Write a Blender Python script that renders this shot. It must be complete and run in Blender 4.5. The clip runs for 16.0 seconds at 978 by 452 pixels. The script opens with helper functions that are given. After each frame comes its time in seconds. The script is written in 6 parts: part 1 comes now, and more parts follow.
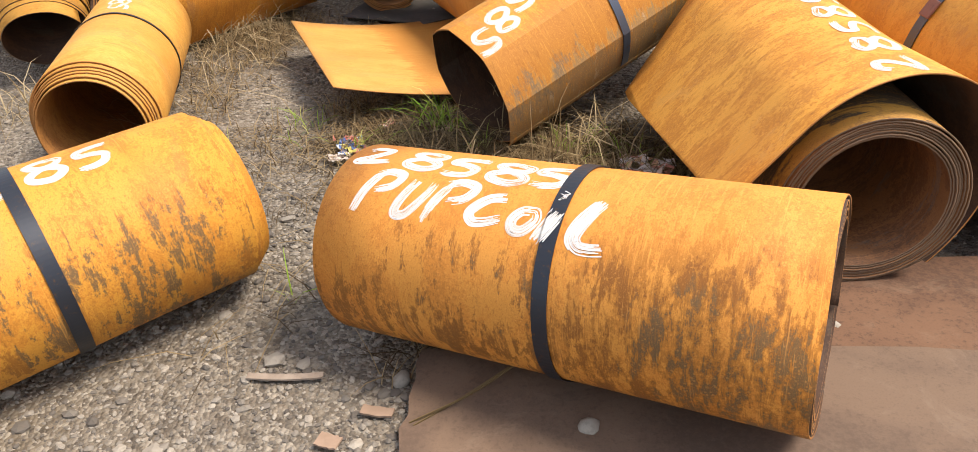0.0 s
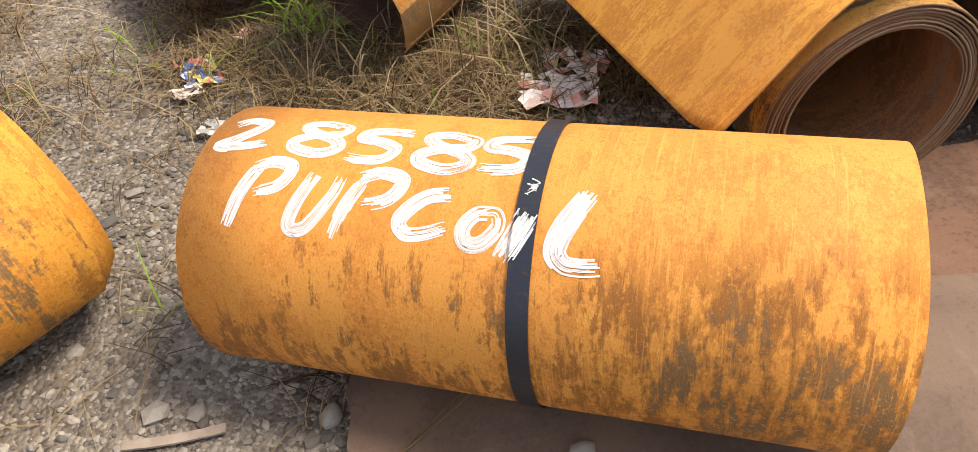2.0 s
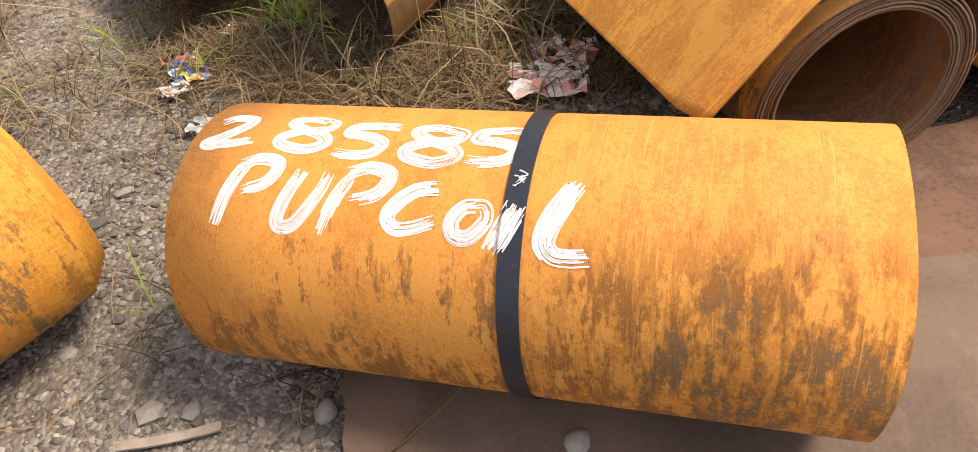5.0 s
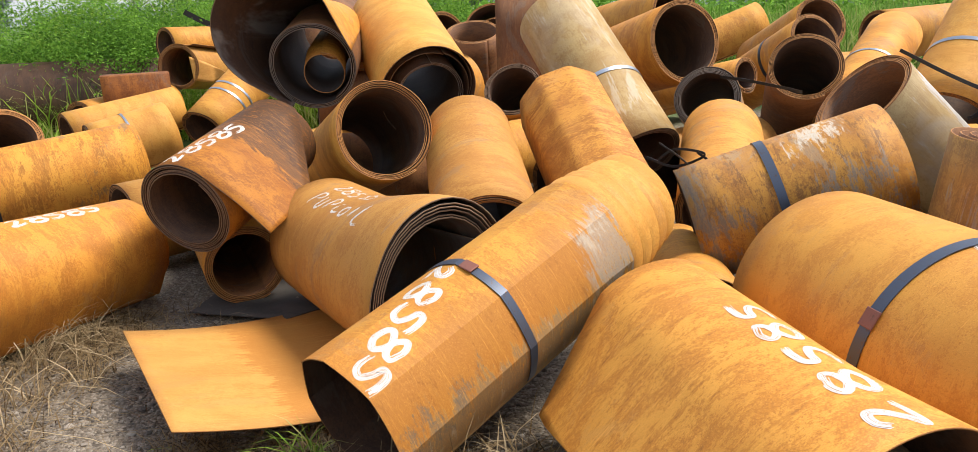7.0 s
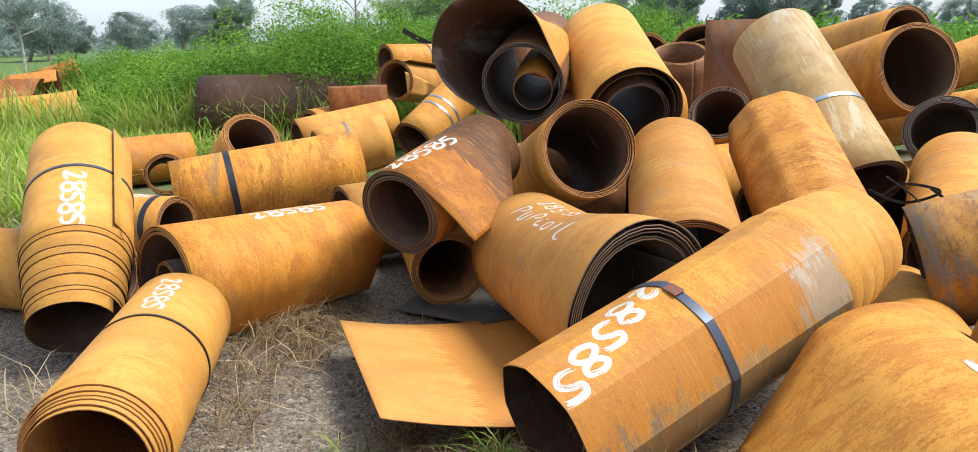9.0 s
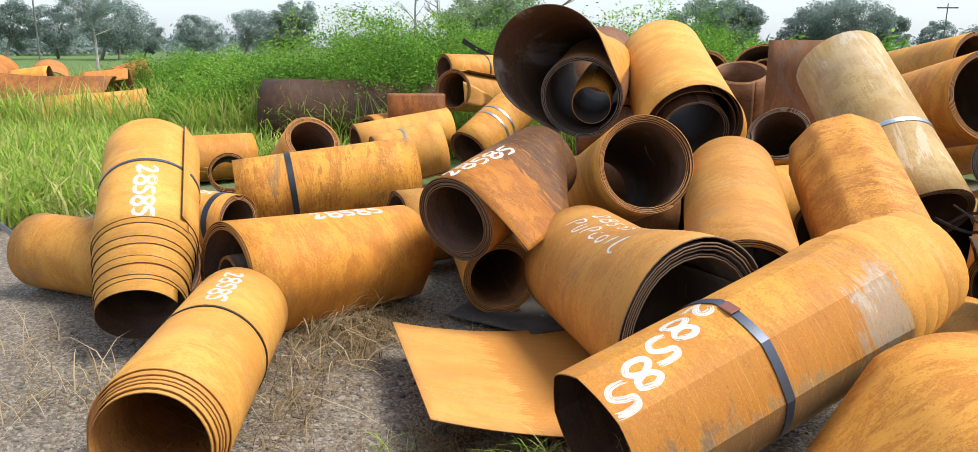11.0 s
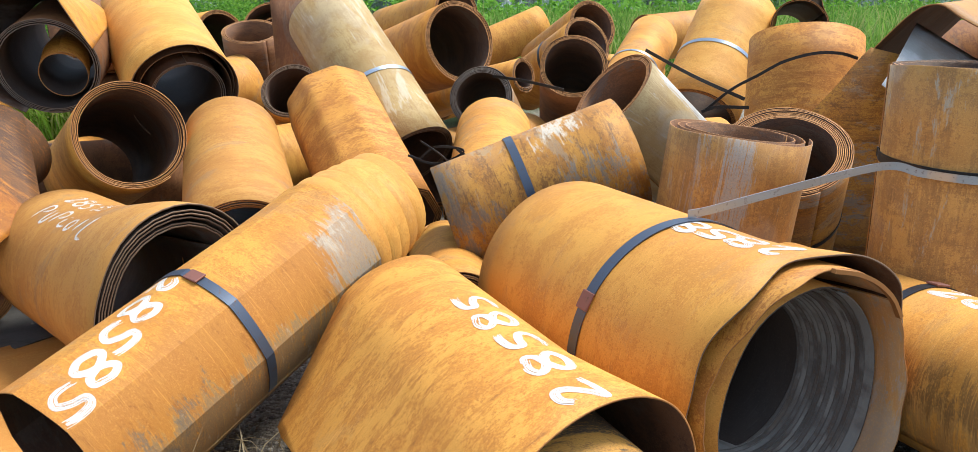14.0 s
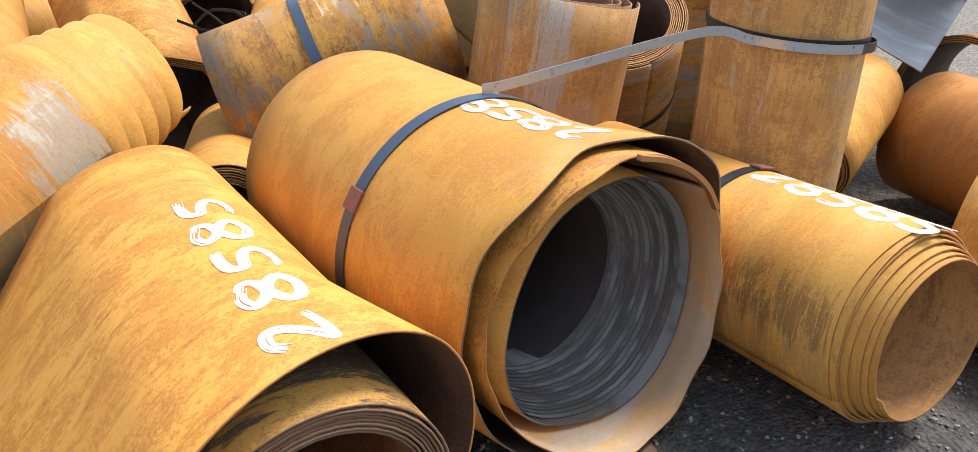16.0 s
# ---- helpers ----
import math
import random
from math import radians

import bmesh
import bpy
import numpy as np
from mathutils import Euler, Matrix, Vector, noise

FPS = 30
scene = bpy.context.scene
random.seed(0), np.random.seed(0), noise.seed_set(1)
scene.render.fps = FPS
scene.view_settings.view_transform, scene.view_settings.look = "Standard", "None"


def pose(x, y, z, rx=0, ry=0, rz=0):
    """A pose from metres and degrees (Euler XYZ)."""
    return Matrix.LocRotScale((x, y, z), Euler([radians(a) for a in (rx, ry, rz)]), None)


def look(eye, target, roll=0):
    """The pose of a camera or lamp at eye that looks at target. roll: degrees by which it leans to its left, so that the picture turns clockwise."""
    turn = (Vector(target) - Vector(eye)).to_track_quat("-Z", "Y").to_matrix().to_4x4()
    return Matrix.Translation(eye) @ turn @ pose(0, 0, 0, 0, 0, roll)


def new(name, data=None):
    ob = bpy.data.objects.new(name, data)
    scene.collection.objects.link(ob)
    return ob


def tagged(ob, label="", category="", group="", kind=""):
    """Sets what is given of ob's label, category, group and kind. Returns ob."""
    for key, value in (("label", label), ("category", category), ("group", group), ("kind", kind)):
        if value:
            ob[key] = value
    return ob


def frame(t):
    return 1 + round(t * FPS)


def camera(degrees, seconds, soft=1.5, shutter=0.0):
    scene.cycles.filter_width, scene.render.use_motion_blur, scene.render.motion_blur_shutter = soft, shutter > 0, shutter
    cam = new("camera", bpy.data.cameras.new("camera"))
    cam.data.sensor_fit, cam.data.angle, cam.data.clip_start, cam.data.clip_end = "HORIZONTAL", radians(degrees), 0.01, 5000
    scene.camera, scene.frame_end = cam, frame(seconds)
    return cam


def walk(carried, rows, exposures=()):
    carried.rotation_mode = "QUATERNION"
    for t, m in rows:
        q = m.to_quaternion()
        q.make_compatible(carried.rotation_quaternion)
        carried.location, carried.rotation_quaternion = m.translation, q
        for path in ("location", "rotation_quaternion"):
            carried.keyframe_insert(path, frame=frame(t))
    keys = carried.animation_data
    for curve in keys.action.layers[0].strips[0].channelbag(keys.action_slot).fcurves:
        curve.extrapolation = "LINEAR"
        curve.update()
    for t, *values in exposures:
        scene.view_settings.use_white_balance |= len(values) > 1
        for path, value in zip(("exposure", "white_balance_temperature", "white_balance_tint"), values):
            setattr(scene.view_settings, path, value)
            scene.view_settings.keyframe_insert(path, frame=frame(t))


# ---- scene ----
cam = camera(65.7, 16.0, soft=0.6)
METRES, EYE, TILT, LEAN, TURN = 2.0, 1.43, -33.0, 3.0, 0.0
ROWS = [
    (0.0, 0.0, 0.0, 0.0, 0.0, 0.0, -0.0),
    (0.5, -0.0145, 0.101, 0.0492, -3.74, -3.61, 1.99),
    (1.0, -0.0567, 0.1955, 0.1043, -5.27, -6.91, 5.41),
    (1.5, -0.0509, 0.2471, 0.1292, -8.16, -10.64, 5.93),
    (2.0, -0.0394, 0.2659, 0.1375, -9.79, -12.54, 6.52),
    (2.5, -0.0408, 0.2727, 0.1393, -8.93, -13.08, 6.06),
    (3.0, -0.0414, 0.2725, 0.1402, -8.96, -12.66, 6.53),
    (5.5, -0.0301, 0.2656, 0.1395, -10.69, -13.49, 7.66),
    (6.0, -0.0302, 0.2585, 0.1665, -9.32, -1.84, 6.57),
    (6.5, -0.0338, 0.2433, 0.1966, -9.27, 9.36, 5.36),
    (7.0, -0.038, 0.2346, 0.2049, -9.76, 17.04, 5.12),
    (7.5, -0.0409, 0.2351, 0.2116, -9.85, 20.98, 4.46),
    (8.0, -0.0548, 0.2315, 0.2068, -6.56, 19.87, 2.44),
    (8.5, -0.0712, 0.2263, 0.1999, -1.9, 18.95, -0.54),
    (9.0, -0.0807, 0.221, 0.1969, 2.03, 18.64, -3.24),
    (11.5, -0.0982, 0.2033, 0.1815, 4.57, 19.41, -6.97),
    (12.0, -0.0884, 0.208, 0.1803, -0.05, 19.32, -3.82),
    (12.5, -0.0814, 0.2077, 0.1795, -5.67, 19.55, 0.72),
    (13.0, -0.0516, 0.2068, 0.1809, -12.25, 18.8, 5.46),
    (13.5, 0.0213, 0.2319, 0.196, -15.72, 17.86, 9.09),
    (14.0, 0.1079, 0.2185, 0.1836, -21.88, 15.47, 11.76),
    (14.5, 0.1451, 0.2141, 0.1863, -26.26, 14.16, 13.91),
    (15.0, 0.1765, 0.242, 0.1817, -28.04, 10.68, 15.13),
    (15.5, 0.2261, 0.2803, 0.1841, -30.64, 7.54, 15.88),
    (16.0, 0.3364, 0.3571, 0.2092, -31.7, 4.17, 14.92),
]
walk(cam, [(t, pose(0, 0, EYE, TILT, LEAN, TURN) @ pose(METRES * x, METRES * y, METRES * z, 90 + pitch, roll, yaw)) for t, x, y, z, yaw, pitch, roll in ROWS],
     exposures=[(0.0, 1.40, 6900.0, 12.0), (5.5, 1.36, 7050.0, 14.5), (6.5, 1.2, 6850.0, 13.0), (7.5, 1.23, 6350.0, 9.0), (9.0, 1.24, 6200.0, 8.0), (11.5, 1.25, 6350.0, 8.5), (13.0, 1.25, 6350.0, 8.5), (14.0, 1.34, 5850.0, 4.5), (15.0, 1.45, 5800.0, 4.5), (16.0, 1.45, 5800.0, 5.0)])

# ---- world, sun ----
world = bpy.data.worlds.new("world")
scene.world = world
world.use_nodes = True
wn, wl = world.node_tree.nodes, world.node_tree.links
SUN_AZ, SUN_EL = 95.0, 58.0  # degrees from +y towards +x, and above the horizon
sky = wn.new("ShaderNodeTexSky")
sky.sky_type, sky.sun_disc = "NISHITA", False
sky.sun_elevation, sky.sun_rotation = radians(SUN_EL), radians(SUN_AZ)
sky.air_density, sky.dust_density, sky.ozone_density = 1.0, 2.0, 1.0
haze = wn.new("ShaderNodeMix")  # bright haze over the blue
haze.data_type = "RGBA"
haze.inputs[0].default_value = 0.7
haze.inputs[7].default_value = (2.3, 2.48, 2.75, 1.0)
wl.new(sky.outputs[0], haze.inputs[6])
wl.new(haze.outputs[2], wn["Background"].inputs[0])
wn["Background"].inputs[1].default_value = 0.15
sun = new("sun", bpy.data.lights.new("sun", "SUN"))
sun.data.energy, sun.data.angle, sun.data.color = 2.35, radians(20.0), (1.0, 0.94, 0.84)
sd = Vector((math.sin(radians(SUN_AZ)) * math.cos(radians(SUN_EL)), math.cos(radians(SUN_AZ)) * math.cos(radians(SUN_EL)), math.sin(radians(SUN_EL))))
sun.matrix_basis = look(sd * 50, (0, 0, 0))


# ---- materials ----
class Nodes:
    """Short hand for building a node material."""

    def __init__(self, name):
        self.m = bpy.data.materials.new(name)
        self.m.use_nodes = True
        self.t = self.m.node_tree
        self.bsdf = self.t.nodes["Principled BSDF"]
        self.out = self.t.nodes["Material Output"]

    def node(self, kind, **props):
        n = self.t.nodes.new("ShaderNode" + kind)
        for k, v in props.items():
            if k == "op":
                n.operation = v
            elif k == "blend":
                n.blend_type = v
        return n

    def link(self, a, b):
        self.t.links.new(a, b)

    def put(self, sock, v):
        if hasattr(v, "links"):
            self.link(v, sock)
        else:
            sock.default_value = v

    def math(self, op, a, b=0.0):
        n = self.node("Math", op=op)
        self.put(n.inputs[0], a)
        self.put(n.inputs[1], b)
        return n.outputs[0]

    def uv(self, su=1.0, sv=1.0, shift=True):
        """The (arc, axial) coordinates in metres, scaled, with a shift of each thing's own."""
        n = self.node("UVMap")
        m = self.node("Vector Math".replace(" ", ""), op="MULTIPLY")
        self.link(n.outputs[0], m.inputs[0])
        m.inputs[1].default_value = (su, sv, 1)
        return self.shifted(m.outputs[0]) if shift else m.outputs[0]

    def obj(self, s=(1, 1, 1), shift=True):
        n = self.node("TexCoord")
        m = self.node("VectorMath", op="MULTIPLY")
        self.link(n.outputs["Object"], m.inputs[0])
        m.inputs[1].default_value = s
        return self.shifted(m.outputs[0]) if shift else m.outputs[0]

    def shifted(self, v):
        info = self.node("ObjectInfo")
        k = self.math("MULTIPLY", info.outputs["Random"], 37.0)
        a = self.node("VectorMath", op="ADD")
        self.link(v, a.inputs[0])
        self.link(k, a.inputs[1])
        return a.outputs[0]

    def noise(self, vec, scale, detail=4.0, rough=0.55, dist=0.0):
        n = self.node("TexNoise")
        self.link(vec, n.inputs["Vector"])
        n.inputs["Scale"].default_value = scale
        n.inputs["Detail"].default_value = detail
        n.inputs["Roughness"].default_value = rough
        n.inputs["Distortion"].default_value = dist
        return n.outputs[0]

    def ramp(self, f, lo, hi):
        n = self.node("MapRange")
        n.interpolation_type = "SMOOTHSTEP"
        self.put(n.inputs[0], f)
        n.inputs[1].default_value, n.inputs[2].default_value = lo, hi
        return n.outputs[0]

    def mix(self, f, a, b):
        n = self.node("Mix")
        n.data_type = "RGBA"
        self.put(n.inputs[0], f)
        self.put(n.inputs[6], a if hasattr(a, "links") else (*a, 1))
        self.put(n.inputs[7], b if hasattr(b, "links") else (*b, 1))
        return n.outputs[2]

    def bump(self, h, strength, dist):
        n = self.node("Bump")
        n.inputs["Strength"].default_value = strength
        n.inputs["Distance"].default_value = dist
        self.link(h, n.inputs["Height"])
        self.link(n.outputs[0], self.bsdf.inputs["Normal"])

    def done(self, col, rough=0.8, metal=0.0):
        self.put(self.bsdf.inputs["Base Color"], col if hasattr(col, "links") else (*col, 1))
        self.put(self.bsdf.inputs["Roughness"], rough)
        self.put(self.bsdf.inputs["Metallic"], metal)
        return self.m


def rust(name, light, mid, dark, grey=(0.17, 0.14, 0.11), drips=0.5, scale=0.4, bare=0.0, speck=0.5, cover=0.0, flip=False, stains_and_shade=(), cloudy=0.5, streaky=0.45, blotchy=False):
    """Rusted sheet steel. drips: strength of run marks and staining round the coil, cover: how much they cover; scale:
    grey mill scale; bare: shiny steel.
    stains: ragged areas (arc from, to, axial from, to, colour, strength, and how broken up) in metres on the sheet;
    some are put-in shade."""
    n = Nodes(name)
    v = n.uv()
    way = (lambda a, b: n.uv(b * 1.25, a * 0.6)) if flip else n.uv
    big = n.noise(v, 2.2, 3)
    mid_n = n.noise(n.uv(5.0, 8.0), 1.0, 8, 0.72, 0.4)
    fine = n.noise(v, 75.0, 5, 0.75)
    grit = n.noise(n.uv(170.0, 240.0), 1.0, 3, 0.7)
    grain = n.math("ADD", n.math("MULTIPLY", n.math("SUBTRACT", fine, 0.5), 0.34), n.math("MULTIPLY", n.math("SUBTRACT", grit, 0.5), 0.18))
    smear = n.noise(way(3.5, 13.0), 1.0, 6, 0.7, 0.7)
    blot = n.math("ADD", n.math("ADD", n.math("MULTIPLY", mid_n, 1.05 - streaky), n.math("MULTIPLY", smear, streaky)), grain)
    col = n.mix(n.ramp(blot, 0.485, 0.575), light, mid)
    cloud = n.noise(n.uv(1.6, 2.3), 1.0, 5, 0.6, 0.6)
    col = n.mix(n.math("MULTIPLY", n.ramp(cloud, 0.46, 0.64), cloudy), col, [0.86 * mid[0], 0.75 * mid[1], 0.66 * mid[2]])
    deep = [0.5 * d + 0.5 * q for d, q in zip(dark, mid)]
    flecks = n.ramp(n.math("ADD", n.math("MULTIPLY", fine, 0.6), n.math("ADD", n.math("MULTIPLY", mid_n, 0.55), n.math("MULTIPLY", grit, 0.25))), 0.71, 0.80)
    col = n.mix(n.math("MULTIPLY", flecks, speck), col, deep)
    run = n.noise(way(5.0, 42.0), 1.0, 7, 0.75, 0.8)
    side = n.noise(way(3.0, 4.6), 1.0, 8, 0.72, 0.5)
    field = n.math("ADD", n.math("ADD", n.math("MULTIPLY", run, 0.65), n.math("MULTIPLY", side, 1.1)), n.math("ADD", n.math("MULTIPLY", grit, 0.16), n.math("MULTIPLY", fine, 0.2)))
    runs = n.ramp(field, 1.11 - cover, 1.145 - cover)
    tone = n.mix(n.ramp(n.noise(way(6.0, 16.0), 1.0, 6, 0.75), 0.40, 0.60), dark, deep)
    pale = n.ramp(n.noise(way(6.0, 95.0), 1.0, 4, 0.7, 2.6), 0.585, 0.61)
    dust = n.noise(n.uv(420.0, 520.0), 1.0, 2, 0.7)
    runs = n.math("MULTIPLY", runs, n.math("SUBTRACT", 1.0, n.math("MULTIPLY", pale, 0.92)))
    col = n.mix(n.math("MULTIPLY", runs, drips), col, tone)
    brush = n.noise(way(9.0, 55.0), 1.0, 5, 0.75, 0.3)
    patch = n.math("MULTIPLY", n.ramp(n.math("ADD", n.noise(way(1.7, 3.4), 1.0, 6, 0.65, 1.2), n.math("ADD", n.math("MULTIPLY", brush, 0.3), n.math("MULTIPLY", grit, 0.1))), 0.775, 0.82), scale)
    col = n.mix(n.math("MULTIPLY", patch, n.math("SUBTRACT", 1.0, n.math("MULTIPLY", pale, 0.6))), col, grey)
    flat = n.node("SeparateXYZ")
    n.link(n.uv(shift=False), flat.inputs[0])
    if stains_and_shade:
        ragged = n.math("ADD", n.math("MULTIPLY", n.math("SUBTRACT", run, 0.5), 0.42), n.math("MULTIPLY", n.math("SUBTRACT", side, 0.5), 0.30))
        uu = n.math("ADD", flat.outputs[0], ragged)
        vv = n.math("ADD", flat.outputs[1], n.math("MULTIPLY", n.math("SUBTRACT", smear, 0.5), 0.45))
        speckle = n.math("ADD", n.math("MULTIPLY", run, 0.75), n.math("ADD", n.math("ADD", n.math("MULTIPLY", dust, 0.22), n.math("MULTIPLY", fine, 0.18)), n.math("MULTIPLY", side, 0.45)))
        if blotchy:
            blob = n.noise(way(7.0, 19.0), 1.0, 10, 0.72, 0.15)
            speckle = n.math("ADD", n.math("ADD", n.math("MULTIPLY", run, 0.38), n.math("MULTIPLY", blob, 0.82)), n.math("ADD", n.math("MULTIPLY", dust, 0.18), n.math("MULTIPLY", fine, 0.22)))
    for u0, u1, v0, v1, tint, amount, *gate in stains_and_shade:
        gate = gate[0] if gate else 0.755
        area = n.math("MULTIPLY", n.math("MULTIPLY", n.ramp(uu, u0 - 0.02, u0 + 0.02), n.ramp(uu, u1 + 0.02, u1 - 0.02)), n.math("MULTIPLY", n.ramp(vv, v0 - 0.02, v0 + 0.02), n.ramp(vv, v1 + 0.02, v1 - 0.02)))
        area = n.math("MULTIPLY", area, n.math("MULTIPLY", n.ramp(speckle, gate + 0.01, gate + 0.035), amount))
        col = n.mix(n.math("MULTIPLY", area, n.math("SUBTRACT", 1.0, n.math("MULTIPLY", pale, 0.35 if blotchy else 0.9))), col, tint)
    col = n.mix(n.math("MULTIPLY", n.ramp(grit, 0.50, 0.68), 0.34), col, dark)
    col = n.mix(n.math("MULTIPLY", n.ramp(dust, 0.56, 0.66), 0.30), col, [min(0.8, 1.3 * c + 0.02) for c in light])
    col = n.mix(n.math("MULTIPLY", n.ramp(dust, 0.44, 0.36), 0.30), col, dark)
    scratch = n.ramp(n.math("ADD", n.noise(way(4.0, 150.0), 1.0, 4, 0.75, 0.6), n.math("MULTIPLY", n.math("SUBTRACT", side, 0.5), 0.45)), 0.60, 0.67)
    col = n.mix(n.math("MULTIPLY", scratch, 0.36), col, [min(0.8, 1.28 * c + 0.02) for c in light])
    dots = n.node("TexVoronoi")
    dots.inputs["Scale"].default_value = 95.0
    n.link(v, dots.inputs["Vector"])
    pits = n.math("MULTIPLY", n.ramp(n.math("ADD", dots.outputs["Distance"], n.math("MULTIPLY", mid_n, -0.5)), 0.02, -0.08), 0.22)
    col = n.mix(pits, col, [min(0.8, 1.3 * c + 0.03) for c in light])
    metal, rough = 0.0, n.math("ADD", n.math("MULTIPLY", big, 0.25), 0.55)
    if bare:
        shine = n.math("MULTIPLY", n.ramp(n.noise(n.uv(2.0, 1.2), 1.3, 4, 0.6, 0.8), 0.46, 0.62), bare)
        col = n.mix(shine, col, (0.42, 0.41, 0.38))
        metal = n.math("MULTIPLY", shine, 0.35)
        rough = n.math("SUBTRACT", rough, n.math("MULTIPLY", shine, 0.3))
    info = n.node("ObjectInfo")
    hsv = n.node("HueSaturation")
    n.link(n.math("ADD", n.math("MULTIPLY", info.outputs["Random"], 0.22), 0.89), hsv.inputs["Value"])
    n.link(col, hsv.inputs["Color"])
    n.bump(n.math("ADD", fine, n.math("MULTIPLY", mid_n, 0.6)), 0.4, 0.002)
    n.bsdf.inputs["Specular IOR Level"].default_value = 0.35
    return n.done(hsv.outputs[0], rough, metal)


OCHRE = rust("ochre_rust", (0.59, 0.285, 0.045), (0.50, 0.215, 0.031), (0.30, 0.115, 0.016), drips=0.5, scale=0.3, speck=0.75, cover=0.0)
STREAK = rust("streaked_rust", (0.61, 0.285, 0.038), (0.55, 0.22, 0.026), (0.27, 0.10, 0.014), drips=0.85, scale=0.75, grey=(0.17, 0.12, 0.06), speck=0.8, cover=0.06)
MAIN = rust("run_stained_rust", (0.60, 0.252, 0.043), (0.565, 0.213, 0.033), (0.29, 0.105, 0.015), drips=0.35, scale=0.0, grey=(0.17, 0.12, 0.06), speck=0.7, cover=-0.04, streaky=0.25, blotchy=True,
            cloudy=0.1, stains_and_shade=[(0.30, 0.90, -0.2, 0.22, (0.24, 0.085, 0.015), 0.75, 0.74), (0.30, 0.98, -0.2, 0.45, (0.36, 0.135, 0.018), 0.85, 0.735), (0.95, 1.16, -0.1, 0.34, (0.43, 0.165, 0.022), 0.7, 0.83), (0.30, 0.93, -0.2, 0.50, (0.20, 0.072, 0.012), 0.85, 0.785), (0.30, 0.86, -0.1, 0.34, (0.12, 0.082, 0.04), 0.8, 0.80),
                                (0.35, 0.90, 0.52, 1.02, (0.27, 0.098, 0.015), 0.9, 0.815), (0.60, 0.86, 0.58, 0.98, (0.12, 0.082, 0.038), 0.8, 0.85), (0.30, 0.72, 0.5, 1.3, (0.20, 0.077, 0.013), 0.85, 0.775)])
RUNNY = rust("drip_marked_rust", (0.60, 0.275, 0.036), (0.54, 0.215, 0.026), (0.29, 0.105, 0.014), drips=0.5, scale=0.2, grey=(0.17, 0.12, 0.06), speck=0.8, cover=0.0, streaky=0.3, blotchy=True,
             stains_and_shade=[(0.52, 1.3, -0.1, 1.4, (0.29, 0.105, 0.014), 0.85, 0.80), (0.56, 0.92, 0.62, 1.2, (0.13, 0.085, 0.04), 0.9, 0.80)])
BANDED = rust("half_washed_rust", (0.60, 0.295, 0.05), (0.55, 0.245, 0.036), (0.32, 0.125, 0.02), drips=0.3, scale=0.15, speck=0.5, cover=-0.02,
              stains_and_shade=[(-0.5, 0.22, 0.0, 1.25, (0.34, 0.185, 0.055), 0.8), (0.17, 0.29, 0.0, 1.2, (0.15, 0.075, 0.022), 0.75)])
CREASED = rust("scraped_creased_rust", (0.61, 0.29, 0.04), (0.54, 0.225, 0.03), (0.30, 0.105, 0.014), drips=0.4, scale=0.2, grey=(0.30, 0.225, 0.13), speck=0.9, blotchy=True, streaky=0.25,
               stains_and_shade=[(0.24, 0.465, -0.2, 1.02, (0.40, 0.158, 0.024), 0.85, 0.60), (0.24, 0.47, -0.1, 1.3, (0.27, 0.10, 0.015), 0.6, 0.865), (0.46, 0.72, -0.1, 1.3, (0.42, 0.165, 0.022), 0.75, 0.845), (-0.3, 0.235, -0.1, 1.4, (0.235, 0.165, 0.085), 0.85, 0.66),
                       (0.16, 0.30, -0.1, 0.35, (0.15, 0.125, 0.09), 0.8, 0.79), (0.05, 0.47, 0.98, 1.4, (0.33, 0.30, 0.245), 0.75, 0.735), (0.36, 0.48, 0.95, 1.25, (0.50, 0.45, 0.36), 0.75, 0.83), (0.08, 0.27, 0.1, 1.0, (0.46, 0.38, 0.26), 0.6, 0.875)])
MOTTLE = rust("mottled_rust", (0.60, 0.272, 0.042), (0.44, 0.168, 0.022), (0.27, 0.095, 0.013), drips=0.5, scale=0.12, grey=(0.25, 0.19, 0.12), speck=0.9, blotchy=True, streaky=0.25,
              stains_and_shade=[(-1.0, 4.0, -1.0, 3.0, (0.31, 0.112, 0.015), 0.85, 0.84)])
SATIN = rust("even_ochre_rust", (0.59, 0.282, 0.045), (0.52, 0.228, 0.034), (0.32, 0.125, 0.018), drips=0.28, scale=0.12, speck=0.55, cover=-0.05, streaky=0.12)
FLAKED = rust("flaked_ochre_rust", (0.60, 0.28, 0.044), (0.50, 0.205, 0.028), (0.29, 0.105, 0.015), drips=0.2, scale=0.12, grey=(0.25, 0.19, 0.12), speck=1.0, cover=-0.06, streaky=0.05, cloudy=0.3, blotchy=True,
              stains_and_shade=[(-1.0, 4.0, -1.0, 3.0, (0.43, 0.168, 0.022), 0.8, 0.81), (-1.0, 4.0, -1.0, 3.0, (0.27, 0.10, 0.016), 0.8, 0.895)])
PALE = rust("pale_ochre_rust", (0.55, 0.28, 0.066), (0.49, 0.232, 0.048), (0.36, 0.16, 0.035), drips=0.25, scale=0.15)
